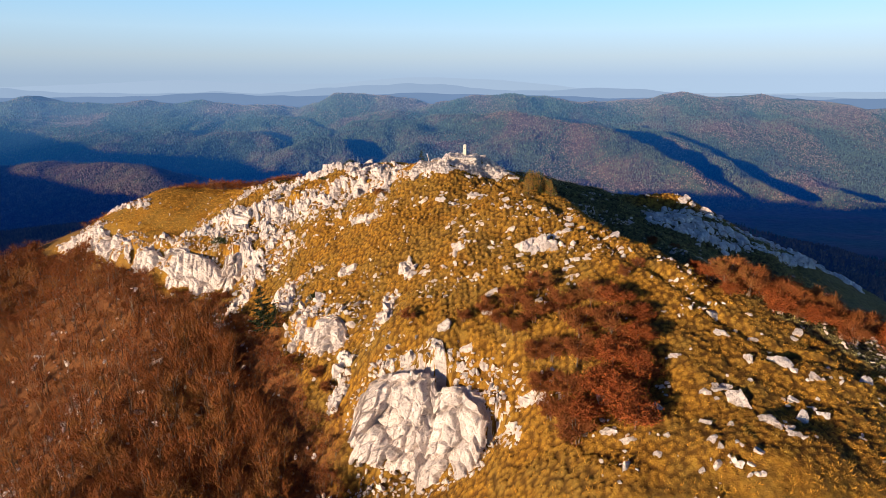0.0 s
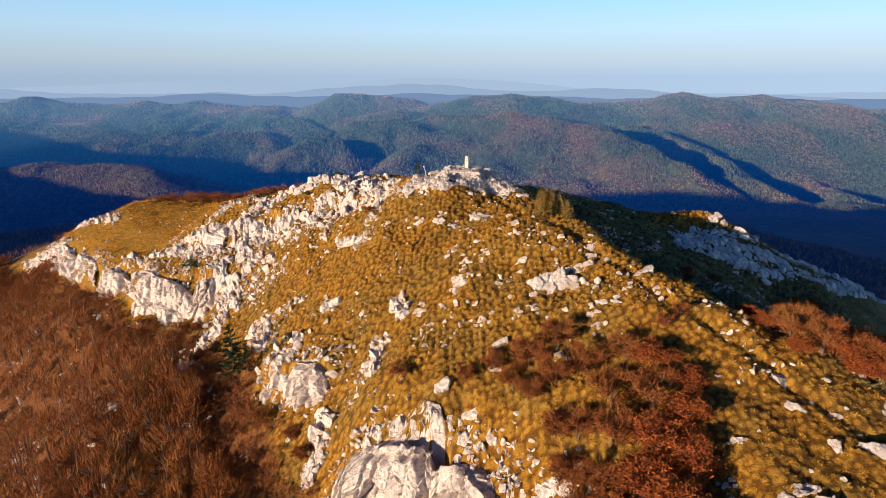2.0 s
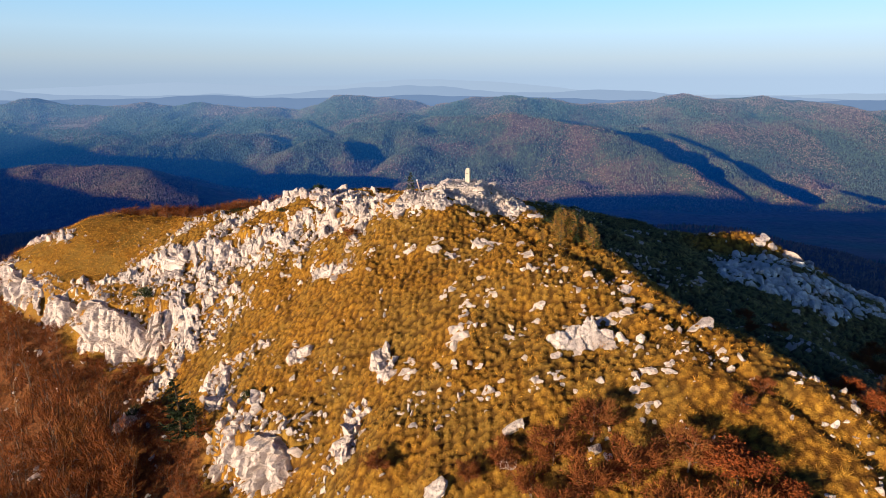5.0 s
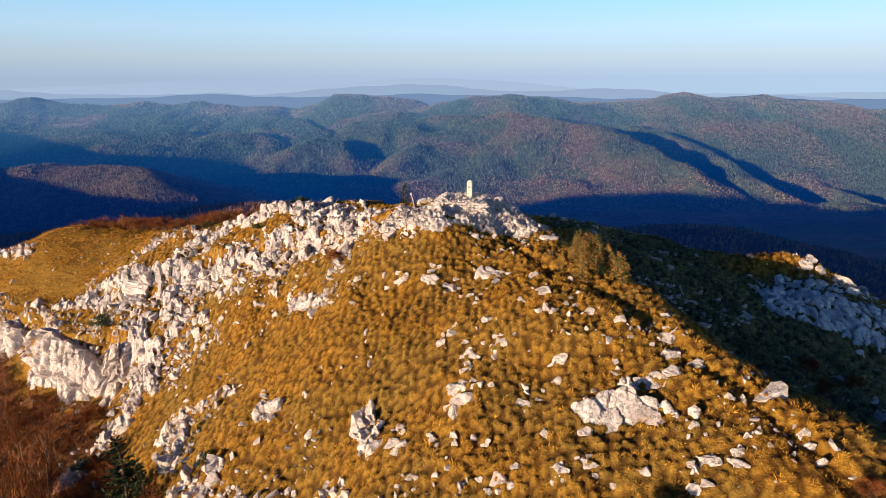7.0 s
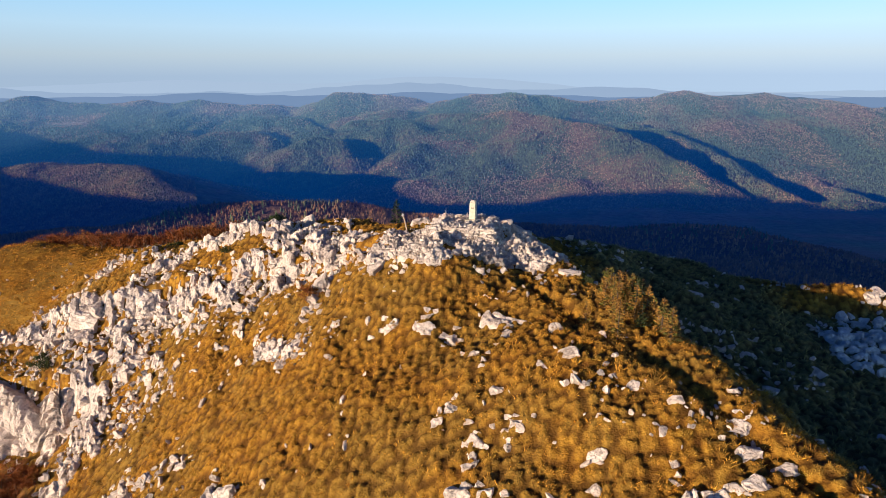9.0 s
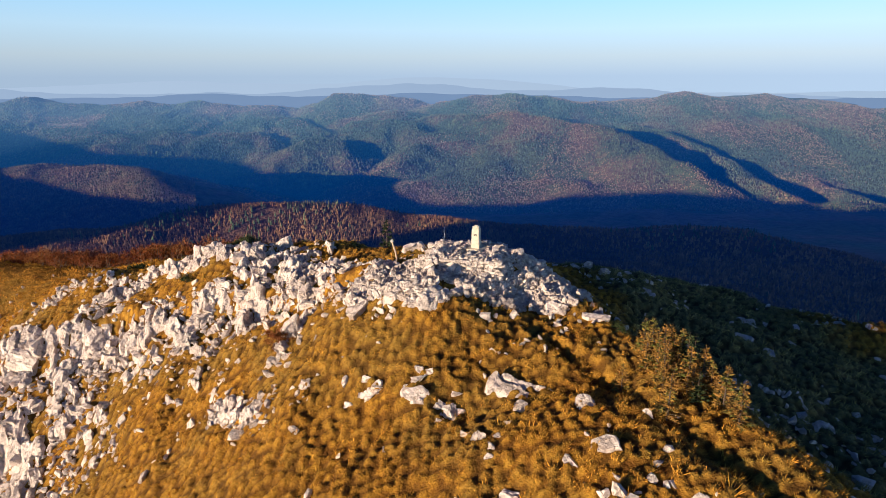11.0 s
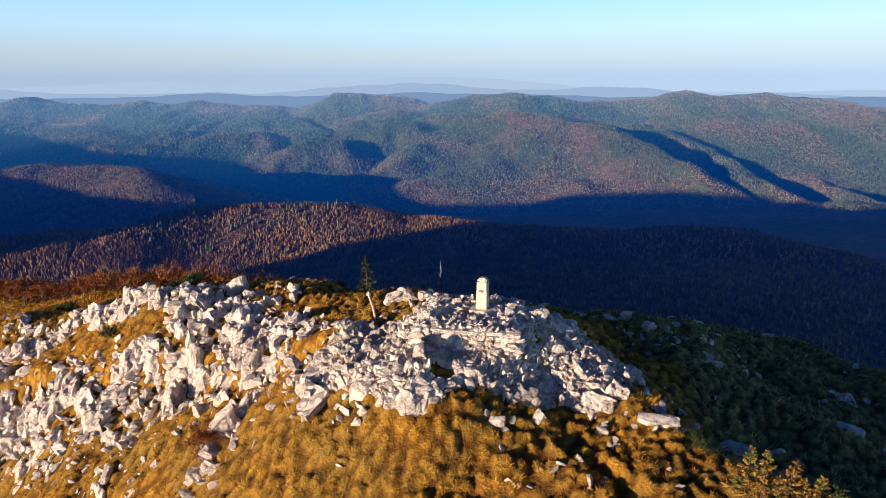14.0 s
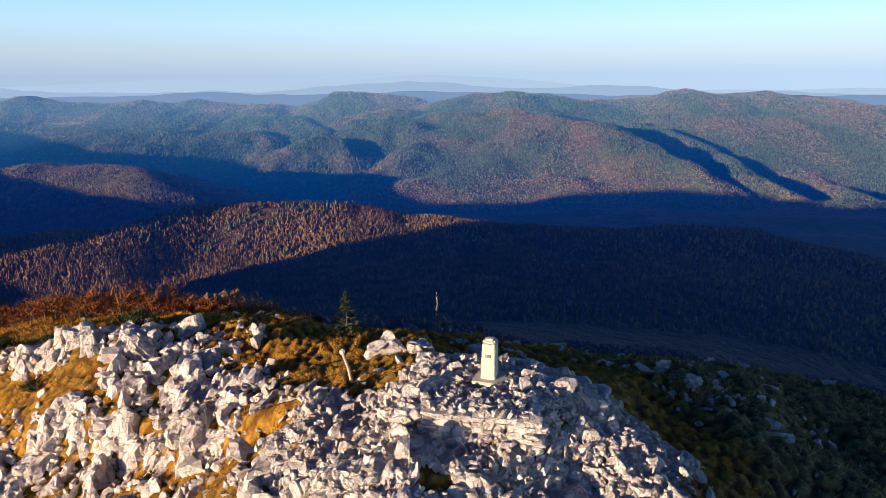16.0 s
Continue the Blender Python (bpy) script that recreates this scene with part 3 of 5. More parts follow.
# ridges as crest lines: points across, up and deep in the wide view; then how steeply the sides fall, and how round the crest is
RIDGES = [
    ([(-250, 184, 4600), (-80, 180, 4620), (0, 184, 4620), (50, 170, 4640), (92, 178, 4640), (125, 185, 4640), (190, 186, 4640), (258, 177, 4640), (300, 184, 4640), (345, 179, 4640), (400, 185, 4640), (440, 189, 4640), (478, 183, 4600), (515, 194, 4560)], 0.36, 55),
    ([(525, 194, 4640), (560, 182, 4620), (600, 167, 4600), (640, 168, 4600), (690, 172, 4600), (765, 184, 4600)], 0.52, 55),
    ([(755, 188, 4520), (800, 179, 4500), (845, 172, 4480), (905, 167, 4480), (960, 172, 4500), (1035, 180, 4540), (1060, 182, 4560)], 0.42, 80),
    ([(1040, 185, 4640), (1090, 178, 4660), (1150, 174, 4660), (1185, 166, 4660), (1220, 164, 4660), (1260, 170, 4660), (1300, 173, 4660), (1345, 170, 4660), (1400, 177, 4660), (1455, 175, 4660), (1500, 186, 4660), (1545, 194, 4660), (1640, 193, 4660), (1900, 185, 4660)], 0.38, 110),
    # spurs running down towards the valley
    ([(760, 205, 4050), (850, 204, 3900), (920, 199, 3780), (1000, 211, 3600), (1060, 223, 3480), (1105, 236, 3380), (1150, 261, 3230), (1200, 290, 3080), (1240, 318, 2920)], 0.52, 55),
    ([(1120, 222, 4000), (1180, 240, 3800), (1215, 254, 3650), (1262, 280, 3430), (1312, 311, 3130), (1360, 334, 2930), (1410, 352, 2780)], 0.52, 50),
    ([(1300, 230, 4400), (1340, 285, 3880), (1400, 306, 3550), (1450, 328, 3250), (1510, 350, 2950)], 0.48, 50),
    ([(1420, 215, 4520), (1480, 262, 4150), (1540, 296, 3800), (1600, 322, 3450), (1680, 345, 3100)], 0.48, 50),
    ([(1185, 215, 4420), (1235, 232, 4260), (1290, 248, 4100)], 0.48, 50),
    ([(1440, 212, 4400), (1480, 222, 4300), (1540, 240, 4200)], 0.3, 60),
    # rounded hills before the middle of the range
    ([(600, 178, 4500), (640, 202, 4300), (700, 197, 4250), (740, 205, 4200)], 0.48, 50),
    ([(600, 238, 3900), (640, 216, 4000), (690, 209, 4000), (735, 222, 3900), (760, 240, 3750)], 0.52, 50),
    ([(470, 285, 3350), (510, 262, 3500), (555, 247, 3600), (600, 250, 3600)], 0.52, 50),
    ([(640, 318, 3100), (690, 285, 3300), (735, 262, 3450), (790, 250, 3550), (850, 248, 3600), (920, 240, 3700)], 0.52, 50),
    ([(800, 305, 3150), (870, 292, 3250), (950, 280, 3350), (1020, 275, 3400), (1080, 288, 3250), (1120, 310, 3050)], 0.42, 60),
    ([(640, 345, 2850), (720, 325, 2980), (800, 325, 2980), (900, 325, 2980), (1000, 322, 2980)], 0.28, 70),
    ([(420, 214, 4250), (470, 203, 4300), (530, 206, 4250), (560, 225, 4050), (570, 238, 3900)], 0.48, 50),
    ([(330, 262, 3700), (380, 238, 3850), (430, 232, 3900), (470, 246, 3800), (480, 262, 3650)], 0.48, 50),
    ([(185, 222, 4250), (240, 206, 4350), (300, 195, 4400), (345, 201, 4350), (370, 214, 4250)], 0.40, 50),
    ([(110, 246, 3800), (180, 238, 3850), (250, 231, 3900), (310, 232, 3900), (350, 246, 3800)], 0.36, 55),
    ([(150, 259, 3600), (190, 255, 3620), (240, 257, 3600)], 0.36, 45),
    # the knoll in the valley
    ([(-160, 306, 2500), (-60, 300, 2480), (0, 298, 2450), (55, 290, 2430), (100, 298, 2420), (170, 292, 2400), (225, 299, 2350), (262, 312, 2250), (278, 335, 2120), (270, 362, 2000)], 0.34, 40),
    # the wooded hill below the summit, and its fore-hill
    ([(-200, 446, 900), (0, 428, 930), (100, 414, 950), (200, 405, 970), (250, 398, 1000), (300, 388, 1040), (345, 373, 1080), (400, 364, 1110), (480, 362, 1110), (600, 362, 1110), (650, 370, 1110), (700, 383, 1110), (784, 389, 1100), (900, 401, 1080), (1000, 408, 1060), (1200, 412, 1040), (1300, 417, 1000), (1400, 441, 950), (1500, 471, 900), (1750, 530, 850)], 0.33, 30),
    ([(-150, 458, 820), (0, 448, 860), (70, 444, 870), (130, 455, 870), (180, 470, 860)], 0.42, 25),
]
CRESTS = [[sight(*p) for p in line] for line, _, _ in RIDGES]


def far_height(x, y):
    x, y = np.asarray(x, float), np.asarray(y, float)
    u = x / y
    ix, wx = hermite(FAN_UA, u)
    iy, wy = hermite(FAN_Y, y)
    s = 0.0
    for a, wa in zip(iy, wy):
        for b, wb in zip(ix, wx):
            s = s + wa * wb * FAN_S[a, b]
    z = 9 - y * s
    far = smooth(1500, 3000, y)
    bx, by = x + (20 + 25 * far) * fbm(x / 260, y / 260, 3, 14), y + (20 + 25 * far) * fbm(x / 260, y / 260, 3, 15)
    total = np.exp(np.clip(z / 9, -80, 80))
    for line, (_, fall, rounded) in zip(CRESTS, RIDGES):
        best = np.full_like(z, -1e9)
        for (x0, y0, z0), (x1, y1, z1) in zip(line, line[1:]):
            dx, dy = x1 - x0, y1 - y0
            t = np.clip(((bx - x0) * dx + (by - y0) * dy) / (dx * dx + dy * dy), 0, 1)
            d = np.hypot(bx - x0 - t * dx, by - y0 - t * dy)
            best = np.maximum(best, z0 + t * (z1 - z0) - fall * (np.sqrt(d * d + rounded * rounded) - rounded))
        total = total + np.exp(np.clip(best / 9, -80, 80))
    z = 9 * np.log(total)
    # gullies and knobs of the wooded slopes
    z = z + far * (9 * fbm(x / 210, y / 210, 3, 58) - 16 * np.abs(fbm(x / 330 + 3, y / 330, 2, 61)) + 6)
    z = z + smooth(450, 900, y) * (1 - far) * 4 * fbm(x / 120, y / 120, 3, 12)
    return z


def build_far():
    ys = np.concatenate([np.arange(450, 1400, 12.0), np.arange(1400, 1900, 40.0), np.arange(1900, 2600, 18.0), np.arange(2600, 4781, 14.0)])
    us = np.linspace(-1.25, 1.25, 460)
    Y, U = np.meshgrid(ys, us, indexing="ij")
    X = U * Y
    Z = far_height(X, Y)
    ny, nx = Y.shape
    idx = np.arange(nx * ny).reshape(ny, nx)
    f = np.stack([idx[:-1, :-1], idx[:-1, 1:], idx[1:, 1:], idx[1:, :-1]], -1).reshape(-1, 4)
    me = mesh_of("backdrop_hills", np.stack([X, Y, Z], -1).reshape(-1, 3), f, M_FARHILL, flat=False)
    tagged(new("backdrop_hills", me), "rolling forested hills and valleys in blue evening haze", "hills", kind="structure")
    # valley ground all round, and an unseen massif added beside the valley for shade
    ring = np.linspace(0, 2 * math.pi, 96, endpoint=False)
    v, f = [(0, 0, -690)], []
    for k, r in enumerate((600, 1500, 3000, 4900)):
        v += [(r * math.cos(a), r * math.sin(a), (-330, -560, -690, -690)[k]) for a in ring]
    for k in range(3):
        for i in range(96):
            a, b = 1 + k * 96 + i, 1 + k * 96 + (i + 1) % 96
            f.append((a, b, b + 96, a + 96))
    me = mesh_of("backdrop_valley", v, f, M_FARHILL, flat=False)
    tagged(new("backdrop_valley", me), "dark forested valley floor round the mountain", "valley", kind="structure")
    # crest of the added massif: offset across the sunlight, way along it, and the height at which the light grazes over
    crest = np.array([(-188, -19, -49), (-490, -320, -90), (-607, -404, -100), (-720, -517, -116), (-800, -610, -135), (-840, -655, -150), (-862, -680, -160), (-876, -700, -180), (-900, -728, -262),
                      (-1100, -925, -262), (-1138, -955, -142), (-1300, -1010, -148), (-1500, -1060, -165), (-1800, -1120, -232), (-1900, -1135, -290), (-2105, -1171, -325), (-2330, -1230, -340),
                      (-2600, -1290, -350), (-2760, -1310, -340), (-2930, -1335, -335), (-3200, -1530, -310), (-3700, -1850, -296), (-4000, -1840, -318), (-4250, -1820, -305), (-4680, -1790, -305), (-5300, -1760, -290)], float)
    az, rate = radians(SUN_AZ), math.tan(radians(SUN_EL))
    q, al = crest[:, 0], crest[:, 1]
    spine = np.stack([math.sin(az) * al + math.cos(az) * q, math.cos(az) * al - math.sin(az) * q, crest[:, 2] - rate * al], -1)
    run = np.concatenate([[0], np.cumsum(np.hypot(*np.diff(spine[:, :2], axis=0).T))])
    t = np.arange(0, run[-1], 25.0)
    line = np.stack([np.interp(t, run, spine[:, k]) for k in range(3)], -1)
    head = np.gradient(line[:, :2], axis=0)
    head /= np.linalg.norm(head, axis=1, keepdims=True)
    offs = np.array((-420, -260, -150, -60, -20, 0, 20, 60, 150, 260, 420), float)
    v = []
    for o in offs:
        p = line.copy()
        p[:, 0] += head[:, 1] * o
        p[:, 1] -= head[:, 0] * o
        p[:, 2] += 3 * fbm(t / 60, t * 0 + o, 3, 4) - 1.35 * abs(o)
        v.append(p)
    n = len(t)
    idx = np.arange(n * len(offs)).reshape(len(offs), n)
    f = np.stack([idx[:-1, :-1], idx[:-1, 1:], idx[1:, 1:], idx[1:, :-1]], -1).reshape(-1, 4)
    me = mesh_of("backdrop_shade_ridge", np.concatenate(v), f, M_FARHILL, flat=False)
    tagged(new("backdrop_shade_ridge", me), "unseen forested ridge added beside the valley to cast its shadows", "mountain", kind="structure")


build_far()


def fields(u0, u1, y0, y1, seed):
    """Pale mown fields lying in a far valley."""
    Y, U = np.meshgrid(np.linspace(y0, y1, 14), np.linspace(u0, u1, 40), indexing="ij")
    X = U * Y
    Z = far_height(X, Y) + 4
    idx = np.arange(X.size).reshape(X.shape)
    f = np.stack([idx[:-1, :-1], idx[:-1, 1:], idx[1:, 1:], idx[1:, :-1]], -1)
    keep = vnoise(X[:-1, :-1] / 90, Y[:-1, :-1] / 40, seed) > -0.1
    tagged(new("backdrop_fields", mesh_of("backdrop_fields", np.stack([X, Y, Z], -1).reshape(-1, 3), f[keep].reshape(-1, 4), M_FIELD)), "pale straw-coloured fields in the far valley", "fields", kind="structure")


fields(-0.73, -0.59, 4130, 4270, 97)


# Far ridge strips; their haze is painted in as an even pale emission.
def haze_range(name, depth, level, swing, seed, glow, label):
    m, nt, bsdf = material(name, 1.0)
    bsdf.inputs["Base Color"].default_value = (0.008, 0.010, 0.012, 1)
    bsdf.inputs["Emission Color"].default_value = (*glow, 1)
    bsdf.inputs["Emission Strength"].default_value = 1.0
    us = np.linspace(-1.3, 1.3, 500)
    top = level(us) + swing * fbm(us * 7, us * 0 + seed, 4, seed)
    v = []
    for k, (dy, fall) in enumerate(((-60, 330), (0, 0), (25, 40))):
        v.append(np.stack([us * (depth + dy), us * 0 + depth + dy, 9 - depth * np.array([drop(p) for p in top]) - fall], -1))
    v = np.concatenate(v)
    idx = np.arange(1500).reshape(3, 500)
    f = np.stack([idx[:-1, :-1], idx[:-1, 1:], idx[1:, 1:], idx[1:, :-1]], -1).reshape(-1, 4)
    tagged(new(name, mesh_of(name, v, f, m, flat=False)), label, "hills", kind="structure")


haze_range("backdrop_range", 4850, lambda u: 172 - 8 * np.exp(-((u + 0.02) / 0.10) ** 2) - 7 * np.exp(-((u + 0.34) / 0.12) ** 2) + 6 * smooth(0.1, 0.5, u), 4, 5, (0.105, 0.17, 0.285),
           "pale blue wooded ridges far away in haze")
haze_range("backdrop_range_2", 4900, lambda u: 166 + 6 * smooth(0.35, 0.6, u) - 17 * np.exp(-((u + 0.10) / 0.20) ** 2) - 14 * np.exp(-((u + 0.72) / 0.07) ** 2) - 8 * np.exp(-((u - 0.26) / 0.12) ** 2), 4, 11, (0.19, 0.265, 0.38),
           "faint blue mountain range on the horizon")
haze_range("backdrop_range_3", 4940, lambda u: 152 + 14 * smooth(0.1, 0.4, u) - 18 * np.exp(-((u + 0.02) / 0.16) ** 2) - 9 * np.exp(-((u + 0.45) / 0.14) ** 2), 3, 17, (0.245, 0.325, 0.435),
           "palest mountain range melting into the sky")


def far_woods(name, mat, count, ylo, yhi, ulo, uhi, tall, wide, seed, keep, label, sides=5, round_top=False, ground=None):
    """Many small trees on the far hills, joined."""
    gen = np.random.default_rng(seed)
    y = np.sqrt(gen.uniform(ylo ** 2, yhi ** 2, count))
    u = gen.uniform(ulo, uhi, count)
    x = u * y
    ok = keep(x, y, gen)
    x, y = x[ok], y[ok]
    z = (ground or far_height)(x, y) - 1.5
    n = len(x)
    h, w = gen.uniform(0.65, 1.15, n) * tall, gen.uniform(0.7, 1.2, n) * wide
    a = np.linspace(0, 2 * math.pi, sides, endpoint=False)[None] + gen.uniform(0, 6, n)[:, None]

    def ring(level, share):
        r = w[:, None] * share * gen.uniform(0.75, 1.25, (n, sides))
        return np.stack([x[:, None] + np.cos(a) * r, y[:, None] + np.sin(a) * r, z[:, None] + h[:, None] * (level + gen.uniform(-0.1, 0.1, (n, sides)))], -1)

    tip = np.stack([x + gen.normal(0, 0.1, n) * w, y, z + h], -1)[:, None]
    k = np.arange(sides)
    if round_top:
        v = np.concatenate([ring(0.15, 0.45), ring(0.68, 1.0), tip], 1)
        tri = np.concatenate([np.stack([k, (k + 1) % sides, sides + k], -1), np.stack([(k + 1) % sides, sides + (k + 1) % sides, sides + k], -1),
                              np.stack([sides + k, sides + (k + 1) % sides, np.full(sides, 2 * sides)], -1)])
    else:
        v = np.concatenate([ring(0.15, 1.0), tip], 1)
        tri = np.stack([k, (k + 1) % sides, np.full(sides, sides)], -1)
    f = (tri[None] + (np.arange(n) * v.shape[1])[:, None, None]).reshape(-1, 3)
    tagged(new(name, mesh_of(name, v.reshape(-1, 3), f, mat)), label, "forest", kind="stuff")


def patch(x, y):
    """Above zero spruce, below it beech: beech holds the high crests and the foot of the slopes."""
    u = x / y
    return fbm(x / 330, y / 330, 3, 91) + 0.25 - 1.1 * smooth(4250, 4500, y) * smooth(0.05, 0.35, u) - 0.8 * smooth(3000, 2850, y) - 0.9 * smooth(4450, 4650, y)


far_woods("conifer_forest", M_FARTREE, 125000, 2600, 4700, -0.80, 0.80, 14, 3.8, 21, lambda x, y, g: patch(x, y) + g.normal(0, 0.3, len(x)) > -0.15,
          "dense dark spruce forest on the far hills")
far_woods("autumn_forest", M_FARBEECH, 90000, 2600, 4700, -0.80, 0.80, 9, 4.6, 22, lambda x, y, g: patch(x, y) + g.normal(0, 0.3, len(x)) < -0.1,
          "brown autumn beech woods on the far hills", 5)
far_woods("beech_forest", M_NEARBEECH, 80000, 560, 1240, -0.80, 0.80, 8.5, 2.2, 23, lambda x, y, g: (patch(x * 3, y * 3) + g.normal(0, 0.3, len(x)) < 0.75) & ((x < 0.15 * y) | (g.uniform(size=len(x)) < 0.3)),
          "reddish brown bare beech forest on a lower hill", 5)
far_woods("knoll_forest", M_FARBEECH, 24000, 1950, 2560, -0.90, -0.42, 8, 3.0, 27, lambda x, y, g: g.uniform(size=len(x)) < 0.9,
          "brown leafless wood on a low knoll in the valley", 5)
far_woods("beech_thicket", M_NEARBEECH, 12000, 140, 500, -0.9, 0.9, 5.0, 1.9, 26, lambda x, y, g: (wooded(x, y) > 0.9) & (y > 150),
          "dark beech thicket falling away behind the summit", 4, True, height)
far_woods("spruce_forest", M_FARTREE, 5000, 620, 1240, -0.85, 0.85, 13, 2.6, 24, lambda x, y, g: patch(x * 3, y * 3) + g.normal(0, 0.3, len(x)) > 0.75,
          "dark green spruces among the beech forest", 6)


# ------------------------------------------------------------------ outcrops of limestone
def outcrop(label, lines, big, small, size, seed, tilt=0.35, tall=1.0, meshes=None, minor=None, lift=0.1, spin=None, lean=0.0):
    """Blocks of bedrock packed along lines x0, y0, x1, y1, half width: big ones first, small ones in the gaps and round the edge."""
    gen = np.random.default_rng(seed)
    ob = thing("rock_outcrop", label, "rock outcrop", "limestone outcrops of the ridge")
    length = np.array([math.hypot(l[2] - l[0], l[3] - l[1]) + l[4] for l in lines])
    for k in range(big + small):
        large = k < big
        x0, y0, x1, y1, w = lines[gen.choice(len(lines), p=length / length.sum())]
        t, d = gen.uniform(-0.04, 1.04), gen.uniform(-1, 1) * (0.85 if large else 1.25)
        L = math.hypot(x1 - x0, y1 - y0) + 1e-6
        x = x0 + t * (x1 - x0) - (y1 - y0) / L * d * w
        y = y0 + t * (y1 - y0) + (x1 - x0) / L * d * w
        s = size * (1.0 if large else 0.45) * math.exp(gen.normal() * 0.33)
        dims = (s * gen.uniform(0.75, 1.3), s * gen.uniform(0.6, 1.0), s * gen.uniform(0.7, 1.25) * tall)
        a = gen.uniform(0, 6.28) if spin is None else spin + gen.normal() * 0.25
        m = block_matrix(x, y, float(height(x, y)) + dims[2] * (lift if large else 0.25), dims, tilt, a, lean or (0.16 if large else 0.35))
        pool = (meshes or (BLOCK_ME + ANGULAR_ME)) if large else (minor or SMALL_ME)
        child("block", pool[gen.integers(len(pool))], ob, m=m)
    return ob


def split_blocks(ob, verts, faces, ids, mat, least=6):
    """One mesh for each block of the rock, under ob; crumbs go together with the last of them."""
    order = np.argsort(ids, kind="stable")
    ids, faces = ids[order], faces[order]
    cuts = np.flatnonzero(np.diff(ids)) + 1
    crumbs = []
    for part in np.split(faces, cuts):
        used, back = np.unique(part, return_inverse=True)
        back = back.reshape(-1, 4)
        tag = np.arange(len(used))
        while True:                       # faces that share a corner belong together
            low = tag[back].min(axis=1)
            fresh = tag.copy()
            np.minimum.at(fresh, back.ravel(), np.repeat(low, 4))
            if (fresh == tag).all():
                break
            tag = fresh
        piece = tag[back[:, 0]]
        for k in np.unique(piece):
            some = part[piece == k]
            if len(some) < least:
                crumbs.append(some)
                continue
            own, inner = np.unique(some, return_inverse=True)
            child("block", mesh_of("block", verts[own], inner.reshape(-1, 4), mat), ob)
    if crumbs:
        part = np.concatenate(crumbs)
        used, back = np.unique(part, return_inverse=True)
        tagged(child("rubble", mesh_of("rubble", verts[used], back.reshape(-1, 4), mat), ob), kind="stuff")


def cliff(label, line, seed, width=1.0, row=1.7, fall=0.28, jut=0.9, step=0.13, even=0.0, lip=0.5, push=0.0):
    """A continuous rock face split into upright blocks; line: x, y and face height at each bend, the drop lying right of its heading."""
    pts = np.array(line, float)
    run = np.concatenate([[0], np.cumsum(np.hypot(*np.diff(pts[:, :2], axis=0).T))])
    sa = np.arange(0, run[-1], step)
    cx, cy, tall = (np.interp(sa, run, pts[:, k]) for k in range(3))
    hx, hy = np.gradient(cx), np.gradient(cy)
    soft = np.ones(15) / 15
    hx, hy = np.convolve(np.pad(hx, 7, mode="edge"), soft, "valid"), np.convolve(np.pad(hy, 7, mode="edge"), soft, "valid")
    nl = np.hypot(hx, hy)
    nx, ny = hy / nl, -hx / nl
    nx, ny = nx + even * (nx.mean() - nx), ny + even * (ny.mean() - ny)
    nl = np.hypot(nx, ny)
    nx, ny = nx / nl, ny / nl
    va = np.arange(-2.6, tall.max() + 1.4, step)
    S, V = np.meshgrid(sa, va)
    warp = 0.22 * fbm(S / 1.3, V / 1.3, 3, seed)
    jit, tx, ty, ox, oy, edge, cid = courses(S / width + 0.04 * V + 0.55 * warp + 0.9 * vnoise(S / 2.6, V / 8, seed + 3), V / row + 0.6 * vnoise(S / 3.1, V / 3, seed + 8) + 0.45 * warp, seed)
    big, _, _, _, _, rift, _ = cells(S / (2.7 * width) + 0.5 * warp, V / (2.3 * row) + 0.4 * warp, seed + 9)
    D = 0.65 * jut * (jit - 0.5) + jut * (big - 0.5) + 0.12 * (tx * ox + ty * oy) - 0.50 * (0.2 + jit * jit) * np.exp(-(edge / 0.075) ** 2) - 0.65 * np.exp(-(rift / 0.055) ** 2) + 0.07 * fbm(S * 1.7, V * 1.7, 3, seed + 4)
    bed = V / 0.55 + 1.4 * warp + 0.5 * fbm(S / 4, V / 4, 2, seed + 6)
    D = D + 0.17 * (bed - np.floor(bed)) * (0.3 + jit)
    X0, Y0, NX, NY = (np.broadcast_to(q, S.shape) for q in (cx, cy, nx, ny))
    top = height(cx - 1.3 * nx, cy - 1.3 * ny)
    k = max(3, int(2.0 / step)) | 1
    top = np.minimum(np.convolve(np.pad(top, k // 2, mode="edge"), np.ones(k) / k, "valid"), top + 0.1) - lip
    post = np.floor(sa / 1.7 + 0.7 * vnoise(sa / 4, sa * 0, seed + 12))
    top = top + 0.4 * (hash2(post, post * 0, seed + 13) - 0.5)
    over = np.minimum(V, 0.0)
    down = np.maximum(V, 0.0)
    out = over + fall * down + push * smooth(-0.6, 0.3, V) + np.where(V > 0, D, D * smooth(-0.8, 0, V) * 0.5)
    X, Y = X0 + NX * out, Y0 + NY * out
    cap = height(X, Y) - 0.25 + 0.5 * (D + 0.2)
    Z = np.where(V > 0, top - down + 0.15 * D, cap + (top - cap) * smooth(-1.4, 0, V)) - 0.9 * smooth(-1.4, -2.6, V)
    ends = np.minimum(S, run[-1] - S)
    Z = Z - 1.2 * (1 - smooth(0, 1.4, ends))
    ny_, nx_ = S.shape
    idx = np.arange(S.size).reshape(S.shape)
    f = np.stack([idx[:-1, :-1], idx[1:, :-1], idx[1:, 1:], idx[:-1, 1:]], -1)
    keep = (V < np.broadcast_to(tall, S.shape) + 1.2)[:-1, :-1]
    ob = thing("rock_cliff", label, "cliff", "limestone outcrops of the ridge")
    split_blocks(ob, np.stack([X, Y, Z], -1).reshape(-1, 3), f[keep].reshape(-1, 4), cid[:-1, :-1][keep], M_ROCK)
    return ob


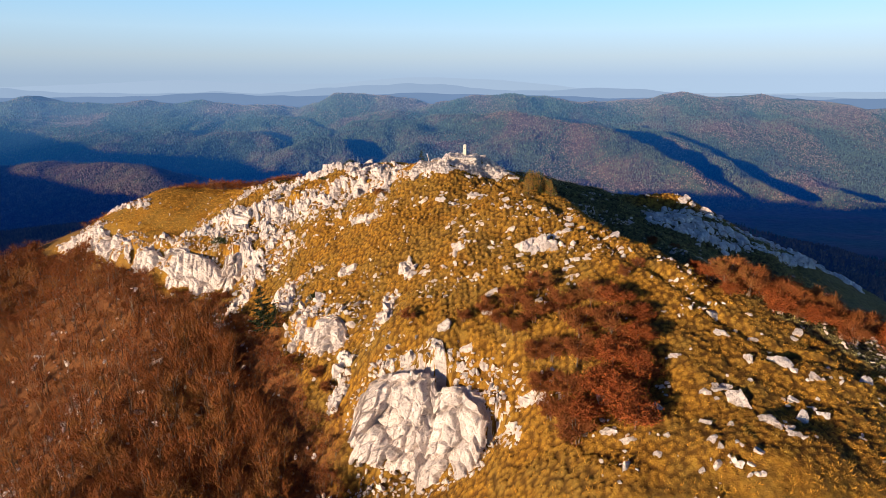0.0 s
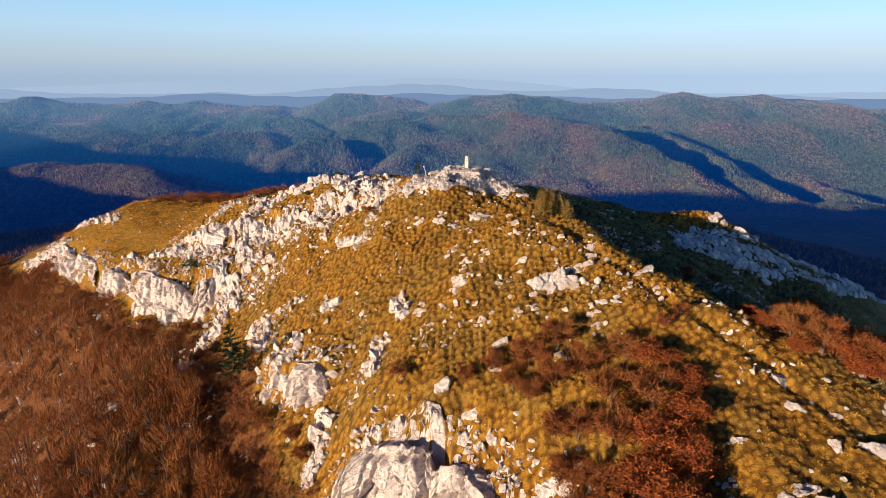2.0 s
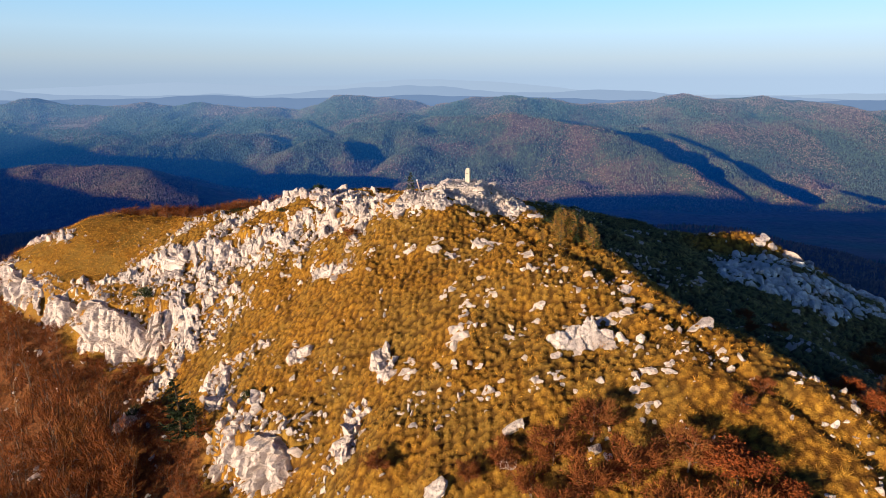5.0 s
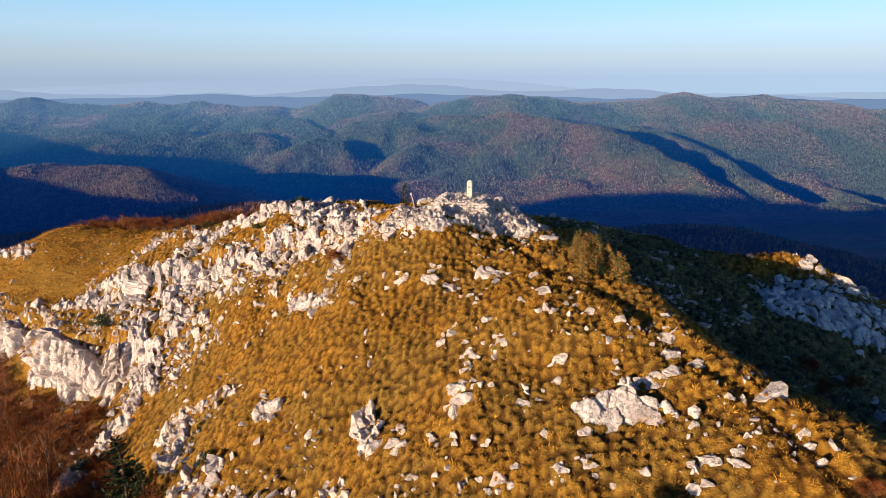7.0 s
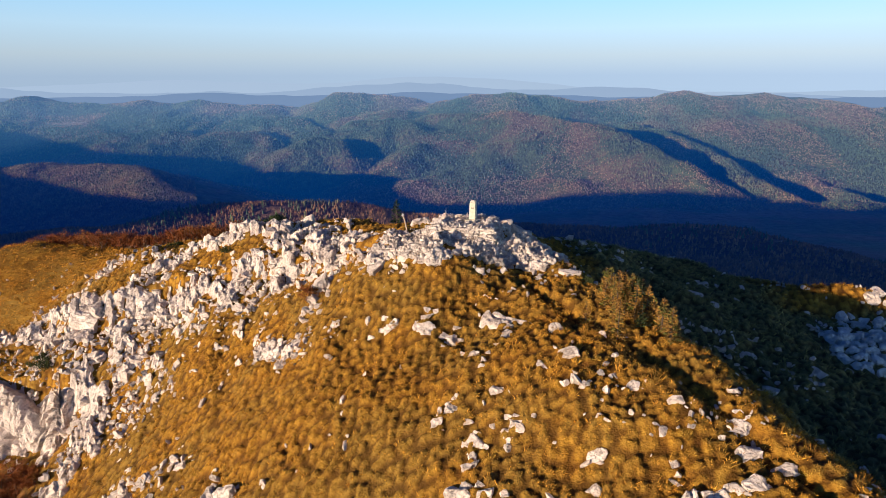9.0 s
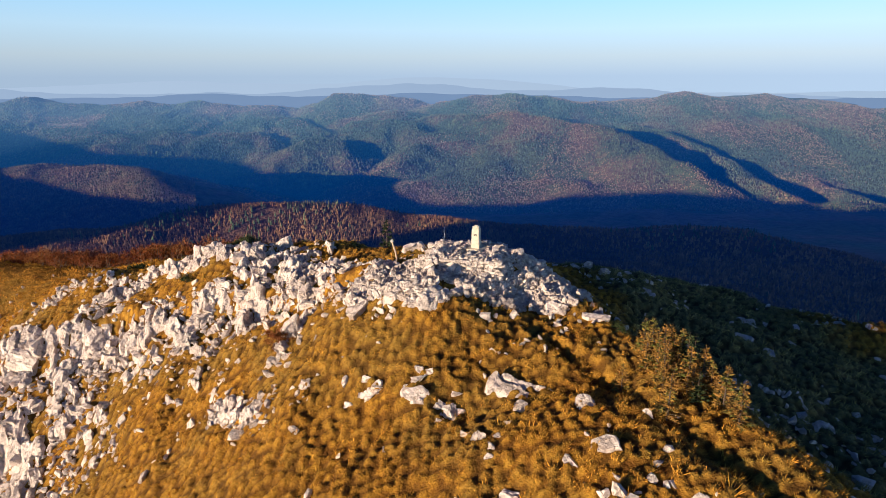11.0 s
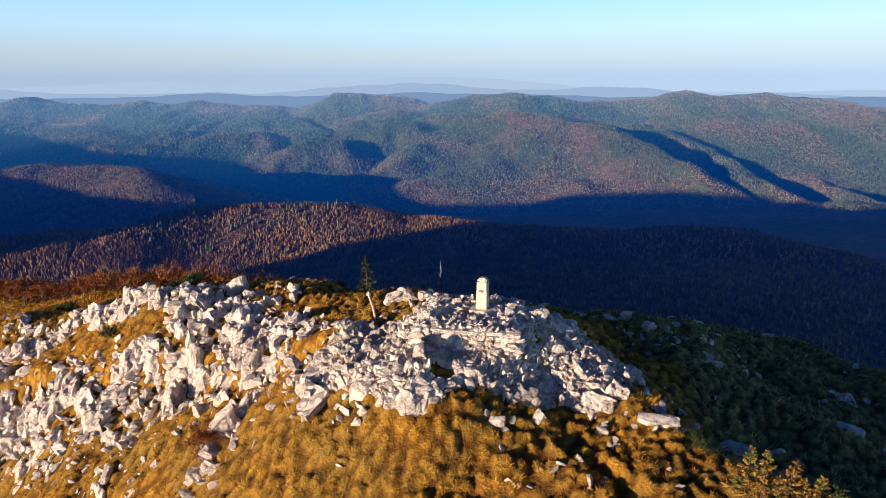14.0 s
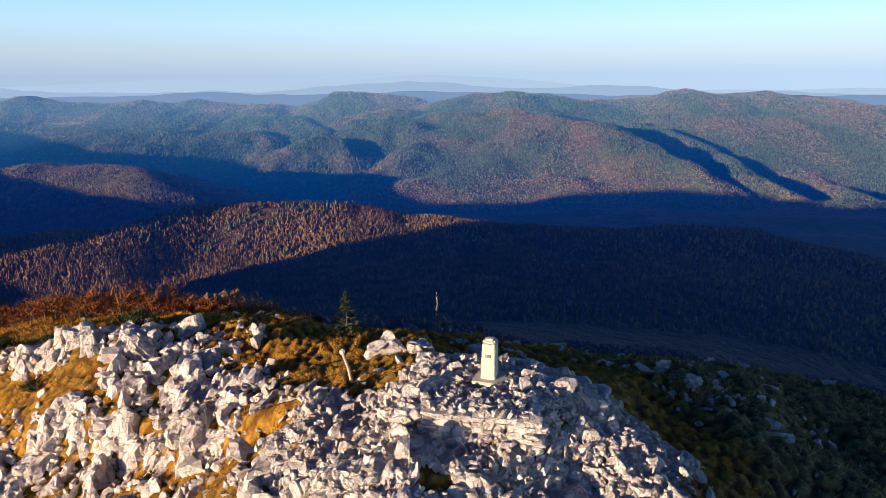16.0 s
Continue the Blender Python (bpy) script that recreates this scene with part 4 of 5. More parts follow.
def bedrock(label, lines, cell, rise, seed, step=0.15, gap=0.35, slope=0.5, turn=0.6, stretch=1.7, mat=M_ROCK, fine=1.0, joint=0.06, cut=0.30, tip=0.0):
    """Rock that breaks through the turf along lines x0, y0, x1, y1, half width, split by joints into tilted blocks."""
    lo_x, hi_x = min(min(l[0], l[2]) - 1.6 * l[4] for l in lines), max(max(l[0], l[2]) + 1.6 * l[4] for l in lines)
    lo_y, hi_y = min(min(l[1], l[3]) - 1.6 * l[4] for l in lines), max(max(l[1], l[3]) + 1.6 * l[4] for l in lines)
    X, Y = np.meshgrid(np.arange(lo_x, hi_x, step), np.arange(lo_y, hi_y, step))
    best = np.full(X.shape, 9.0)
    for x0, y0, x1, y1, w in lines:
        best = np.minimum(best, line_distance(X, Y, x0, y0, x1, y1)[0] / w)
    mask = 1 - smooth(0.55, 1.35, best + 0.35 * fbm(X / 1.8, Y / 1.8, 3, seed))
    c, sn = math.cos(turn), math.sin(turn)
    warp = 0.22 * fbm(X / 1.1, Y / 1.1, 3, seed + 2)
    A, B = (X * c + Y * sn) / cell + warp, (-X * sn + Y * c) / (cell * stretch) + warp
    jit, tx, ty, ox, oy, edge, cid = cells(A, B, seed)
    j2, t2x, t2y, o2x, o2y, e2, _ = cells(A * 2.4 + 7, B * 2.1 + 3, seed + 20)
    block = rise * (jit - gap) + slope * cell * (tx * ox + ty * oy) - cut * np.exp(-(edge / joint) ** 2)
    block = block + fine * (0.3 * rise * (j2 - 0.5) + 0.3 * slope * cell * (t2x * o2x + t2y * o2y) - 0.10 * np.exp(-(e2 / 0.07) ** 2))
    ground = height(X, Y)
    block = block + tip * (Y - 0.5 * (lo_y + hi_y))
    Z = ground - 0.5 + mask * (0.5 + block) + 0.05 * fbm(X * 2.2, Y * 2.2, 3, seed + 5)
    idx = np.arange(X.size).reshape(X.shape)
    f = np.stack([idx[:-1, :-1], idx[:-1, 1:], idx[1:, 1:], idx[1:, :-1]], -1)
    bare = Z - ground > -0.12
    keep = bare[:-1, :-1] | bare[:-1, 1:] | bare[1:, 1:] | bare[1:, :-1]
    ob = thing("rock_outcrop", label, "rock outcrop", "limestone outcrops of the ridge")
    split_blocks(ob, np.stack([X, Y, Z], -1).reshape(-1, 3), f[keep].reshape(-1, 4), cid[:-1, :-1][keep], mat)
    return ob


cliff("white limestone cliff with vertical cracks above the bare woods", [(-50, 91.2, 4.5), (-42, 85.2, 8.2), (-36, 82.0, 8.8), (-32.0, 80.0, 7.6), (-29.6, 79.4, 4.5), (-28.6, 81.0, 1.0)], 2, 1.0, 1.5, 0.28, 0.8)
cliff("low white limestone ledge at the edge of the woods", [(-79, 114.3, 1.6), (-60, 98.8, 3.0), (-50, 91.2, 4.2)], 3, 1.1, 1.3, step=0.17)
cliff("tall white limestone cliff of stacked blocks split by cracks", [(-7.6, 46.2, 4.0), (-4, 45.8, 6.5), (-1, 44.4, 7.0), (2.0, 42.4, 5.5), (3.6, 40.0, 3.0)], 7, 1.2, 1.4, 0.36, 0.7, 0.10, 0.85, 0.2, 0.5)
cliff("rounded pale limestone crag below the grass slope", [(-16.8, 60.8, 2.6), (-13.2, 57.8, 3.8), (-9.8, 55.0, 2.4)], 5, 0.85, 1.2, step=0.12)
bedrock("pale limestone crags breaking through the grassy crest", [(-19, 89, -11, 87, 1.3), (-12, 86, -7.5, 83, 1.9), (-8.5, 83, -6.4, 80.5, 1.2), (-26, 88, -20, 90.5, 1.2)], 0.75, 1.35, 1, gap=0.46)
bedrock("pale limestone heads standing up along the skyline of the crest", [(-23, 90.6, -16, 88.6, 0.9), (-31, 92, -25, 91, 0.8)], 0.6, 0.9, 29, gap=0.46)
bedrock("broad band of broken pale limestone below the crest", [(-36, 88.0, -29, 84.0, 2.3), (-30, 84, -21, 83.2, 2.5), (-21, 83.8, -15, 82.2, 2.1), (-15, 84, -9, 80.2, 1.2)], 0.8, 1.25, 11, gap=0.44)
bedrock("limestone rib broken by grass below the band", [(-28, 80.5, -25, 75.5, 1.4), (-25.5, 82, -24, 80, 1.1), (-26, 75, -29.5, 70, 1.5), (-21, 70.5, -18, 65, 1.2)], 0.7, 1.2, 4)
bedrock("broken limestone showing through thin turf under the band", [(-23.5, 80.5, -19.5, 76.5, 1.1), (-18.5, 80.2, -15, 77.6, 0.9), (-14.5, 78.6, -12, 76.2, 0.8), (-22, 74, -20, 71.5, 0.9)], 0.5, 0.7, 19, 0.13, 0.5)
bedrock("low pale rocks crowning the limestone ledge", [(-52, 101, -62, 106, 0.9), (-40, 88, -34, 86, 0.8), (-46, 92, -42, 89, 0.8)], 0.9, 1.0, 34)
bedrock("cracked limestone table crowning the tall cliff", [(-5, 47, 1.5, 45.4, 1.0), (3.4, 42.4, 5.4, 38.6, 1.0), (6.2, 40.5, 9, 38.6, 0.7)], 0.9, 0.25, 17, 0.12, 0.0, 0.2)
bedrock("column of white limestone in dry grass", [(-5.7, 52, -5.2, 56, 0.55), (-9.8, 52.5, -10, 48.4, 0.7), (-4, 60, -3.3, 57.3, 0.5)], 0.6, 1.0, 6, 0.12)
bedrock("flat limestone slabs showing on the slope below the crest", [(-11.2, 74.4, -8.6, 72, 0.75), (-8.2, 74.8, -7, 78.4, 0.7)], 0.7, 0.8, 9, 0.12)
bedrock("shaded grey limestone pavement cut by joints", [(26.5, 72, 36.5, 71, 1.5), (28, 75, 38, 74.2, 2.1), (30, 77.8, 37, 77.6, 1.0), (41, 78, 56, 75.5, 1.7), (39, 72.5, 48, 73.5, 1.2)], 1.25, 0.34, 8, 0.12, -0.5, 0.16, 0.5, 0.8, M_SLAB, 0.25, 0.075, 0.55)
outcrop("pale limestone crags in broken blocks along the grassy crest", [(-19, 89, -11, 87, 1.3), (-12, 86, -7.5, 83, 2.0), (-8.5, 83, -6, 80, 1.3), (-26, 88, -20, 90.5, 1.2)], 45, 130, 0.45, 1, tall=1.05)
outcrop("pale limestone blocks along the skyline of the crest", [(-23, 91.2, -14, 88.6, 1.2), (-14, 88.8, -7, 87.0, 0.9), (-32, 92.5, -25, 91.2, 1.0)], 14, 80, 0.42, 31, tall=1.0)
outcrop("broad band of broken pale limestone below the crest", [(-36, 88.5, -29, 84.5, 1.6), (-30, 85, -21, 84.2, 1.8), (-21, 84.5, -15, 82.6, 1.8), (-15, 84, -9, 80.2, 1.3), (-29, 82.5, -22, 80.8, 1.6)], 46, 230, 0.48, 11, tall=1.05)
outcrop("low pale rocks crowning the limestone ledge", [(-52, 101, -62, 106, 0.9), (-40, 88, -34, 86, 0.8)], 6, 30, 0.5, 33, 0.3, 1.0)
outcrop("broken limestone rib with grass between the blocks", [(-28, 80.5, -25, 75.5, 1.5), (-25.5, 82, -24, 80, 1.2), (-26, 75, -29.5, 70, 1.6), (-21, 70.5, -18, 65, 1.3)], 20, 110, 0.45, 4, tall=1.2)
outcrop("pale blocks above the rounded crag", [(-17, 62, -12, 59, 1.3), (-12.5, 66, -10.5, 63, 0.7)], 10, 36, 0.55, 15, 0.3, 1.0)
outcrop("small column of white limestone blocks in dry grass", [(-5.7, 52, -5.2, 56, 0.6)], 8, 24, 0.4, 6, 0.2, 1.3)
outcrop("small pale limestone rib at the foot of the grass", [(-9.6, 52.5, -10, 48.4, 0.9)], 10, 30, 0.5, 12, 0.2, 1.2)
outcrop("stepped limestone blocks crowning the tall cliff", [(-5, 47, 1.5, 45.2, 1.1), (3.6, 42, 5.6, 38.5, 0.9), (6, 40.5, 9, 38.6, 0.8)], 2, 30, 0.3, 17, 0.5, 0.7)
outcrop("shaded grey limestone pavement cut by joints", [(26, 71.2, 37, 70.5, 1.4), (27, 74.5, 38.5, 74.0, 2.2), (41, 78, 57, 75.5, 2.0), (38, 71.5, 48, 73.5, 1.4), (30, 77.2, 38, 77.2, 1.2)], 0, 24, 1.0, 8, 0.97, 0.4, None, SLABBLOCK_ME, lean=0.07)
outcrop("sunlit limestone heads along the top of the pavement", [(27, 80.6, 38, 79.2, 0.6), (38, 79.0, 52, 79.2, 0.8)], 12, 22, 0.6, 13, 0.8, 0.6)
outcrop("flat limestone slabs and rubble on the slope below the crest", [(-11.2, 74.4, -8.6, 72, 0.8), (-8.2, 74.8, -7, 78.4, 0.8)], 8, 36, 0.4, 9, 0.6, 0.9)
outcrop("stepped limestone ribs in the dry grass", [(-4, 60, -3.3, 57.3, 0.6)], 8, 18, 0.42, 10)
outcrop("tall white limestone face at the end of the stone heap", [(-4.6, 77.6, -3.4, 75.6, 0.5)], 9, 16, 0.42, 14, 0.1, 1.2, lift=-0.15)


# ------------------------------------------------------------------ boulders and slabs lying in the grass
DIP = (-0.30, -0.36, 0.0)         # the beds dip, so that slabs lie tilted against the slope


def boulder(x, y, dims, spin, label, name="boulder", tilt=0.85, sink=0.56, me=None):
    m = block_matrix(x, y, float(height(x, y)) + dims[2] * (0.5 - sink) + 0.06, dims, tilt, spin, 0.1, DIP)
    ob = new(name, me or (BOULDER_ME + BLOCK_ME)[rng.integers(14)])
    ob.matrix_basis = m
    return tagged(ob, label, "boulder", "boulders in the grass")


bedrock("long flat pale limestone slab in the grass", [(3.4, 69.7, 5.4, 68.6, 0.5)], 1.0, 0.2, 57, 0.07, -0.7, 0.10, 0.9, 2.4, M_ROCK, 0.3, 0.04, 0.25, 0.42)
bedrock("broad pale limestone slab with slanting cracks in the grass", [(8.0, 54.5, 10.7, 54.3, 1.15), (8.6, 55.3, 9.8, 55.3, 0.6)], 1.15, 0.22, 51, 0.09, -0.6, 0.10, 0.9, 2.2, M_ROCK, 0.3, 0.04, 0.3, 0.48)
bedrock("smaller pale limestone slab above the broad one", [(9.9, 56.4, 11.8, 56.3, 0.55)], 0.9, 0.2, 53, 0.09, -0.7, 0.12, 0.9, 2.0, M_ROCK, 0.3, 0.04, 0.3, 0.48)
for sx, sy, sl, sw, sh, spin in ((12.3, 56.7, 0.5, 0.4, 0.25, 0.3), (12.9, 59.6, 0.7, 0.4, 0.3, -0.3), (11.6, 54.2, 0.45, 0.3, 0.2, -0.4), (7.4, 54.0, 0.4, 0.3, 0.2, 0.2), (13.8, 57.4, 0.55, 0.35, 0.25, 0.1)):
    boulder(sx, sy, (sl, sw, sh), spin, "small pale slab beside the broad limestone slabs", me=ANGULAR_ME[int(sx * 5) % 8], sink=0.4)
boulder(12.8, 58.2, (0.8, 0.5, 0.35), 0.2, "small pale slab half in shade", me=BLOCK_ME[0])
boulder(1.7, 57.6, (0.75, 0.55, 0.4), 0.3, "pale limestone boulder in dry grass")
boulder(4.5, 49.8, (0.8, 0.5, 0.35), 0.1, "pale limestone boulder in dry grass")
boulder(-1.1, 84.0, (0.95, 0.6, 0.68), 0.1, "angular white boulder behind the stone heap", me=ANGULAR_ME[4], tilt=0.2, sink=0.1)
boulder(0.5, 83.9, (0.55, 0.48, 0.6), 0.5, "angular white boulder behind the stone heap", me=ANGULAR_ME[5], tilt=0.2, sink=0.1)
boulder(7.0, 75.3, (0.75, 0.42, 0.3), -0.5, "long pale limestone slab at the foot of the stone heap", me=ANGULAR_ME[6], sink=0.1)
boulder(8.0, 75.6, (0.65, 0.4, 0.32), -0.75, "pale limestone slab leaning on the stone heap", me=ANGULAR_ME[2], sink=0.0)
boulder(9.1, 74.2, (0.9, 0.5, 0.4), -0.5, "pale limestone slab beside the stone heap", me=BLOCK_ME[7])
boulder(12.4, 75.2, (0.8, 0.55, 0.42), -0.4, "pale limestone boulder in the shaded grass", me=BLOCK_ME[2])
boulder(16.2, 54.4, (0.9, 0.6, 0.4), 0.5, "pale limestone boulder at the edge of the shade", me=BLOCK_ME[5])
for cx, cy, cs in ((1.2, 63.1, 0.6), (2.2, 61.1, 0.65), (4.1, 61.0, 0.6), (1.5, 58.6, 0.85), (-0.3, 69.6, 0.7), (1.3, 68.9, 0.75), (-2.4, 70.2, 0.6), (-18.3, 80.4, 0.6), (3.2, 52.7, 0.65), (5.9, 52.3, 0.5),
                   (4.7, 56.7, 0.5), (12.1, 51.2, 0.7), (-11.6, 64.3, 0.9), (-17.5, 68.9, 0.9), (-2.0, 57.0, 0.8), (7.2, 52.2, 0.5), (13.2, 59.6, 0.45), (16.6, 38.5, 0.4), (15.1, 36.2, 0.4), (18.3, 35.0, 0.5),
                   (25.5, 36.2, 0.6), (23.0, 34.3, 0.55), (21.1, 31.1, 0.5), (26.1, 82.2, 0.6), (20.8, 81.0, 0.6), (2.4, 66.4, 0.5), (-5.8, 71.8, 0.5), (8.4, 47.6, 0.6), (11.4, 49.0, 0.5)):
    for k in range(7):
        dx, dy = (rng.normal(size=2) * 0.85 * cs) * (k > 0)
        w = cs * (0.72 if k == 0 else rng.uniform(0.24, 0.5))
        boulder(cx + dx, cy + dy, (w * rng.uniform(1.0, 1.5), w * rng.uniform(0.7, 1.0), w * rng.uniform(0.45, 0.7)), rng.uniform(-0.8, 0.3), "pale limestone rock in a small group in the grass", me=ANGULAR_ME[rng.integers(8)], sink=0.62)
placed = 0
while placed < 180:
    bx, by = rng.uniform(-32, 36), rng.uniform(27, 92)
    if wooded(bx, by) > 0.3 or rocky(bx, by) > 0.4 or vnoise(bx / 6, by / 6, 63) < -0.05 - 0.2 * (bx < 8):
        continue
    s = 0.27 * math.exp(rng.normal() * 0.42)
    flat = 0.6 if by < 52 and bx > 6 else 1.0
    boulder(bx, by, (s * rng.uniform(0.9, 1.7), s, s * flat * rng.uniform(0.4, 0.65)), rng.uniform(0, 6.3), "small pale limestone boulder in dry grass")
    placed += 1


def scatter_stones(name, label, points, size, seed, spreadz=0.3):
    gen = np.random.default_rng(seed)
    soup = Soup()
    for x, y in points:
        v, f = STONES[gen.integers(len(STONES))]
        s = size * math.exp(gen.normal() * 0.4)
        q = np.linalg.qr(gen.normal(size=(3, 3)))[0]
        w = (v * np.array((1.35, 1.0, 0.55)) * s) @ q.T
        soup.add(w + np.array((x, y, float(height(x, y)) + s * spreadz)), f)
    return tagged(new(name, soup.mesh(name, M_ROCK)), label, "stones", kind="stuff")


def random_points(n, xlo, xhi, ylo, yhi, seed, keep):
    gen = np.random.default_rng(seed)
    x, y = gen.uniform(xlo, xhi, n), gen.uniform(ylo, yhi, n)
    ok = keep(x, y, gen)
    return list(zip(x[ok], y[ok]))


scatter_stones("loose_stones", "loose pale stones strewn through the grass",
               random_points(34000, -40, 45, 25, 95, 5, lambda x, y, g: (wooded(x, y) < 0.5) & (fbm(x / 4, y / 4, 2, 63) + 1.1 * rocky(x, y) + g.normal(0, 0.4, len(x)) > 0.78)), 0.14, 15)
scatter_stones("rubble", "pale limestone rubble between the crags",
               random_points(30000, -80, 8, 38, 116, 6, lambda x, y, g: rocky(x, y) + g.normal(0, 0.3, len(x)) > 0.66), 0.17, 16)
scatter_stones("scree", "pale stones showing through the leaf litter",
               random_points(5000, -70, 0, 34, 100, 7, lambda x, y, g: (wooded(x, y) > 0.5) & (fbm(x / 6, y / 6, 2, 29) + g.normal(0, 0.25, len(x)) > 0.62)), 0.28, 17)


# ------------------------------------------------------------------ summit: stone heap, platform, pillar
def heap_front(x):
    """How far the loose stones reach down the slope before the platform."""
    return 4.5 - 1.6 * smooth(0.3, 2.2, x) * (1 - smooth(5.6, 7.2, x))


def cairn():
    ob = thing("stone_heap", "wide heap of loose pale limestone rubble on the summit", "stone heap", at=(0, 0, 0))
    gen = np.random.default_rng(33)
    n, soup = 0, Soup()
    while n < 7800:
        x, y = gen.uniform(-4.5, 10), gen.uniform(73, 82.5)
        rim = math.hypot((x - 2.8) / 6.6, (y - 77.6) / (float(heap_front(x)) if y < 77.6 else 3.9)) + 0.13 * float(vnoise(x / 1.5, y / 1.5, 66))
        lx, ly = (x - 2.45) * 0.982 - (y - 78.75) * 0.189, (x - 2.45) * 0.189 + (y - 78.75) * 0.982
        if rim > 1 or (abs(lx) < 1.9 and abs(ly) < 1.7) or (x < 0 and y > 79.8) or math.hypot(x - 1.2, (y - 75.2) * 1.4) < 0.55 or math.hypot(x - 3.9, (y - 74.2) * 1.4) < 0.7:
            continue
        s = 0.112 * math.exp(gen.normal() * 0.45)
        dims = np.array((1.3, 0.95, 0.55)) * s
        z = float(height(x, y)) + 0.05 + gen.uniform(-0.05, 0.14)
        k = gen.integers(len(STONES))
        rot = Matrix(np.linalg.qr(gen.normal(size=(3, 3)))[0].tolist()).to_4x4()
        if n % 24 == 0:
            child("stone", STONE_ME[k], ob, m=Matrix.Translation((x, y, z)) @ rot @ Matrix.Diagonal((*dims, 1)))
        else:
            v, f = RUBBLE[k] if s > 0.17 else STONES[k]
            soup.add((v * dims) @ np.array(rot.to_3x3()).T + np.array((x, y, z)), f)
        n += 1
    tagged(child("rubble", soup.mesh("rubble", M_RUBBLE), ob), kind="stuff")


cairn()
PLAT = Matrix.Translation((2.45, 78.75, -2.15)) @ Matrix.Rotation(-0.19, 4, "Z")


def platform():
    """A low square platform of laid stones round the pillar's foot."""
    ob = thing("stone_platform", "square dry-laid limestone platform under the pillar", "platform")
    ob.matrix_basis = PLAT
    gen = np.random.default_rng(44)
    W, D = 1.95, 1.75
    me = LAID_ME
    for course in range(5):
        z = 0.08 + course * 0.2
        for side in range(4):
            L, off = ((W, D), (D, W))[side % 2]
            p = -L
            while p < L:
                w = gen.uniform(0.13, 0.27)
                q = Matrix.Rotation(side * math.pi / 2, 4, "Z") @ Matrix.Translation((p + w, -off + gen.normal() * 0.035, z + gen.normal() * 0.012))
                q = q @ Matrix.Rotation(gen.normal() * 0.08, 4, "X") @ Matrix.Diagonal((w * 1.42, 0.26, 0.142, 1))
                child("stone", me[gen.integers(len(me))], ob, m=q)
                p += 2 * w
    soup = Soup()
    for _ in range(1000):
        s = 0.115 * math.exp(gen.normal() * 0.4)
        v, f = STONES[gen.integers(len(STONES))]
        rot = np.linalg.qr(gen.normal(size=(3, 3)))[0]
        px, py = gen.uniform(-W, W), gen.uniform(-D, D)
        if abs(px - 0.45) < 0.62 and abs(py - 0.3) < 0.62:
            continue
        soup.add((v * np.array((1.3, 1.0, 0.6)) * s) @ rot.T + np.array((px, py, 0.93 + gen.uniform(-0.06, 0.08))), f)
    core = rock_arrays(5, 2, 6, 0.0, 1.0)[0]
    soup.add(np.clip(core * 3, -1, 1) * np.array((W - 0.1, D - 0.1, 0.45)) + np.array((0, 0, 0.45)), rock_arrays(5, 2, 6, 0.0, 1.0)[1])
    tagged(child("rubble", soup.mesh("rubble", M_RUBBLE), ob), kind="stuff")


platform()


def bevel_box(sx, sy, sz, bevel, taper=1.0, jitter=0.0):
    bm = bmesh.new()
    bmesh.ops.create_cube(bm, size=1.0)
    for p in bm.verts:
        k = taper if p.co.z > 0 else 1.0
        p.co = Vector((p.co.x * sx * k, p.co.y * sy * k, (p.co.z + 0.5) * sz))
    bmesh.ops.bevel(bm, geom=bm.edges[:], offset=bevel, segments=2, affect='EDGES')
    if jitter:
        bmesh.ops.subdivide_edges(bm, edges=bm.edges[:], cuts=2, use_grid_fill=True)
        for p in bm.verts:
            p.co += Vector(noise.noise_vector(p.co * 5)) * jitter
    return bm


def from_bm(name, bm, mat):
    me = bpy.data.meshes.new(name)
    bm.to_mesh(me)
    bm.free()
    me.materials.append(mat)
    return me


def pillar():
    ob = thing("summit_pillar", "pale concrete survey pillar with a chipped top and small plate", "pillar", at=(2.95, 78.95, -1.14))
    ob.rotation_euler = (0, 0, -0.32)
    child("base_slab", from_bm("base_slab", bevel_box(1.0, 0.95, 0.16, 0.025, 1, 0.012), M_CONCRETE), ob, m=Matrix.Translation((0.02, 0, -0.06)))
    bm = bevel_box(0.47, 0.47, 1.22, 0.02, 0.90, 0.012)
    child("shaft", from_bm("shaft", bm, M_CONCRETE), ob, m=Matrix.Translation((0, 0, 0.08)))
    cap = bevel_box(0.45, 0.45, 0.17, 0.06, 0.72, 0.03)
    child("cap", from_bm("cap", cap, M_CONCRETE), ob, "weathered chipped concrete top", m=Matrix.Translation((0, 0, 1.28)))
    plate = child("plate", from_bm("plate", bevel_box(0.17, 0.02, 0.10, 0.004), M_PLATE), ob, "small dark inscription plate", m=Matrix.Translation((0.0, -0.232, 0.86)))
    for k in range(2):
        child("inscription_line", from_bm("inscription_line", bevel_box(0.12, 0.004, 0.014, 0.001), M_CONCRETE), plate, m=Matrix.Translation((0, -0.012, 0.03 + 0.032 * k)))


pillar()


def marker_post():
    x, y = -2.1, 81.2
    ob = thing("marker_post", "short leaning bleached wooden post with a pale top", "post", at=(x, y, float(height(x, y)) + 0.25))
    v, f = tube([(0.22, 0, -0.35), (0.1, 0, 0.4), (-0.08, 0, 1.0)], (0.065, 0.06, 0.055), 8)
    child("shaft", mesh_of("shaft", v, f, M_WOOD, flat=False), ob)
    child("head", from_bm("head", bevel_box(0.2, 0.14, 0.2, 0.04, 0.8, 0.02), M_DEAD), ob, "pale stone-like head", m=Matrix.Translation((-0.09, 0, 0.95)))


marker_post()


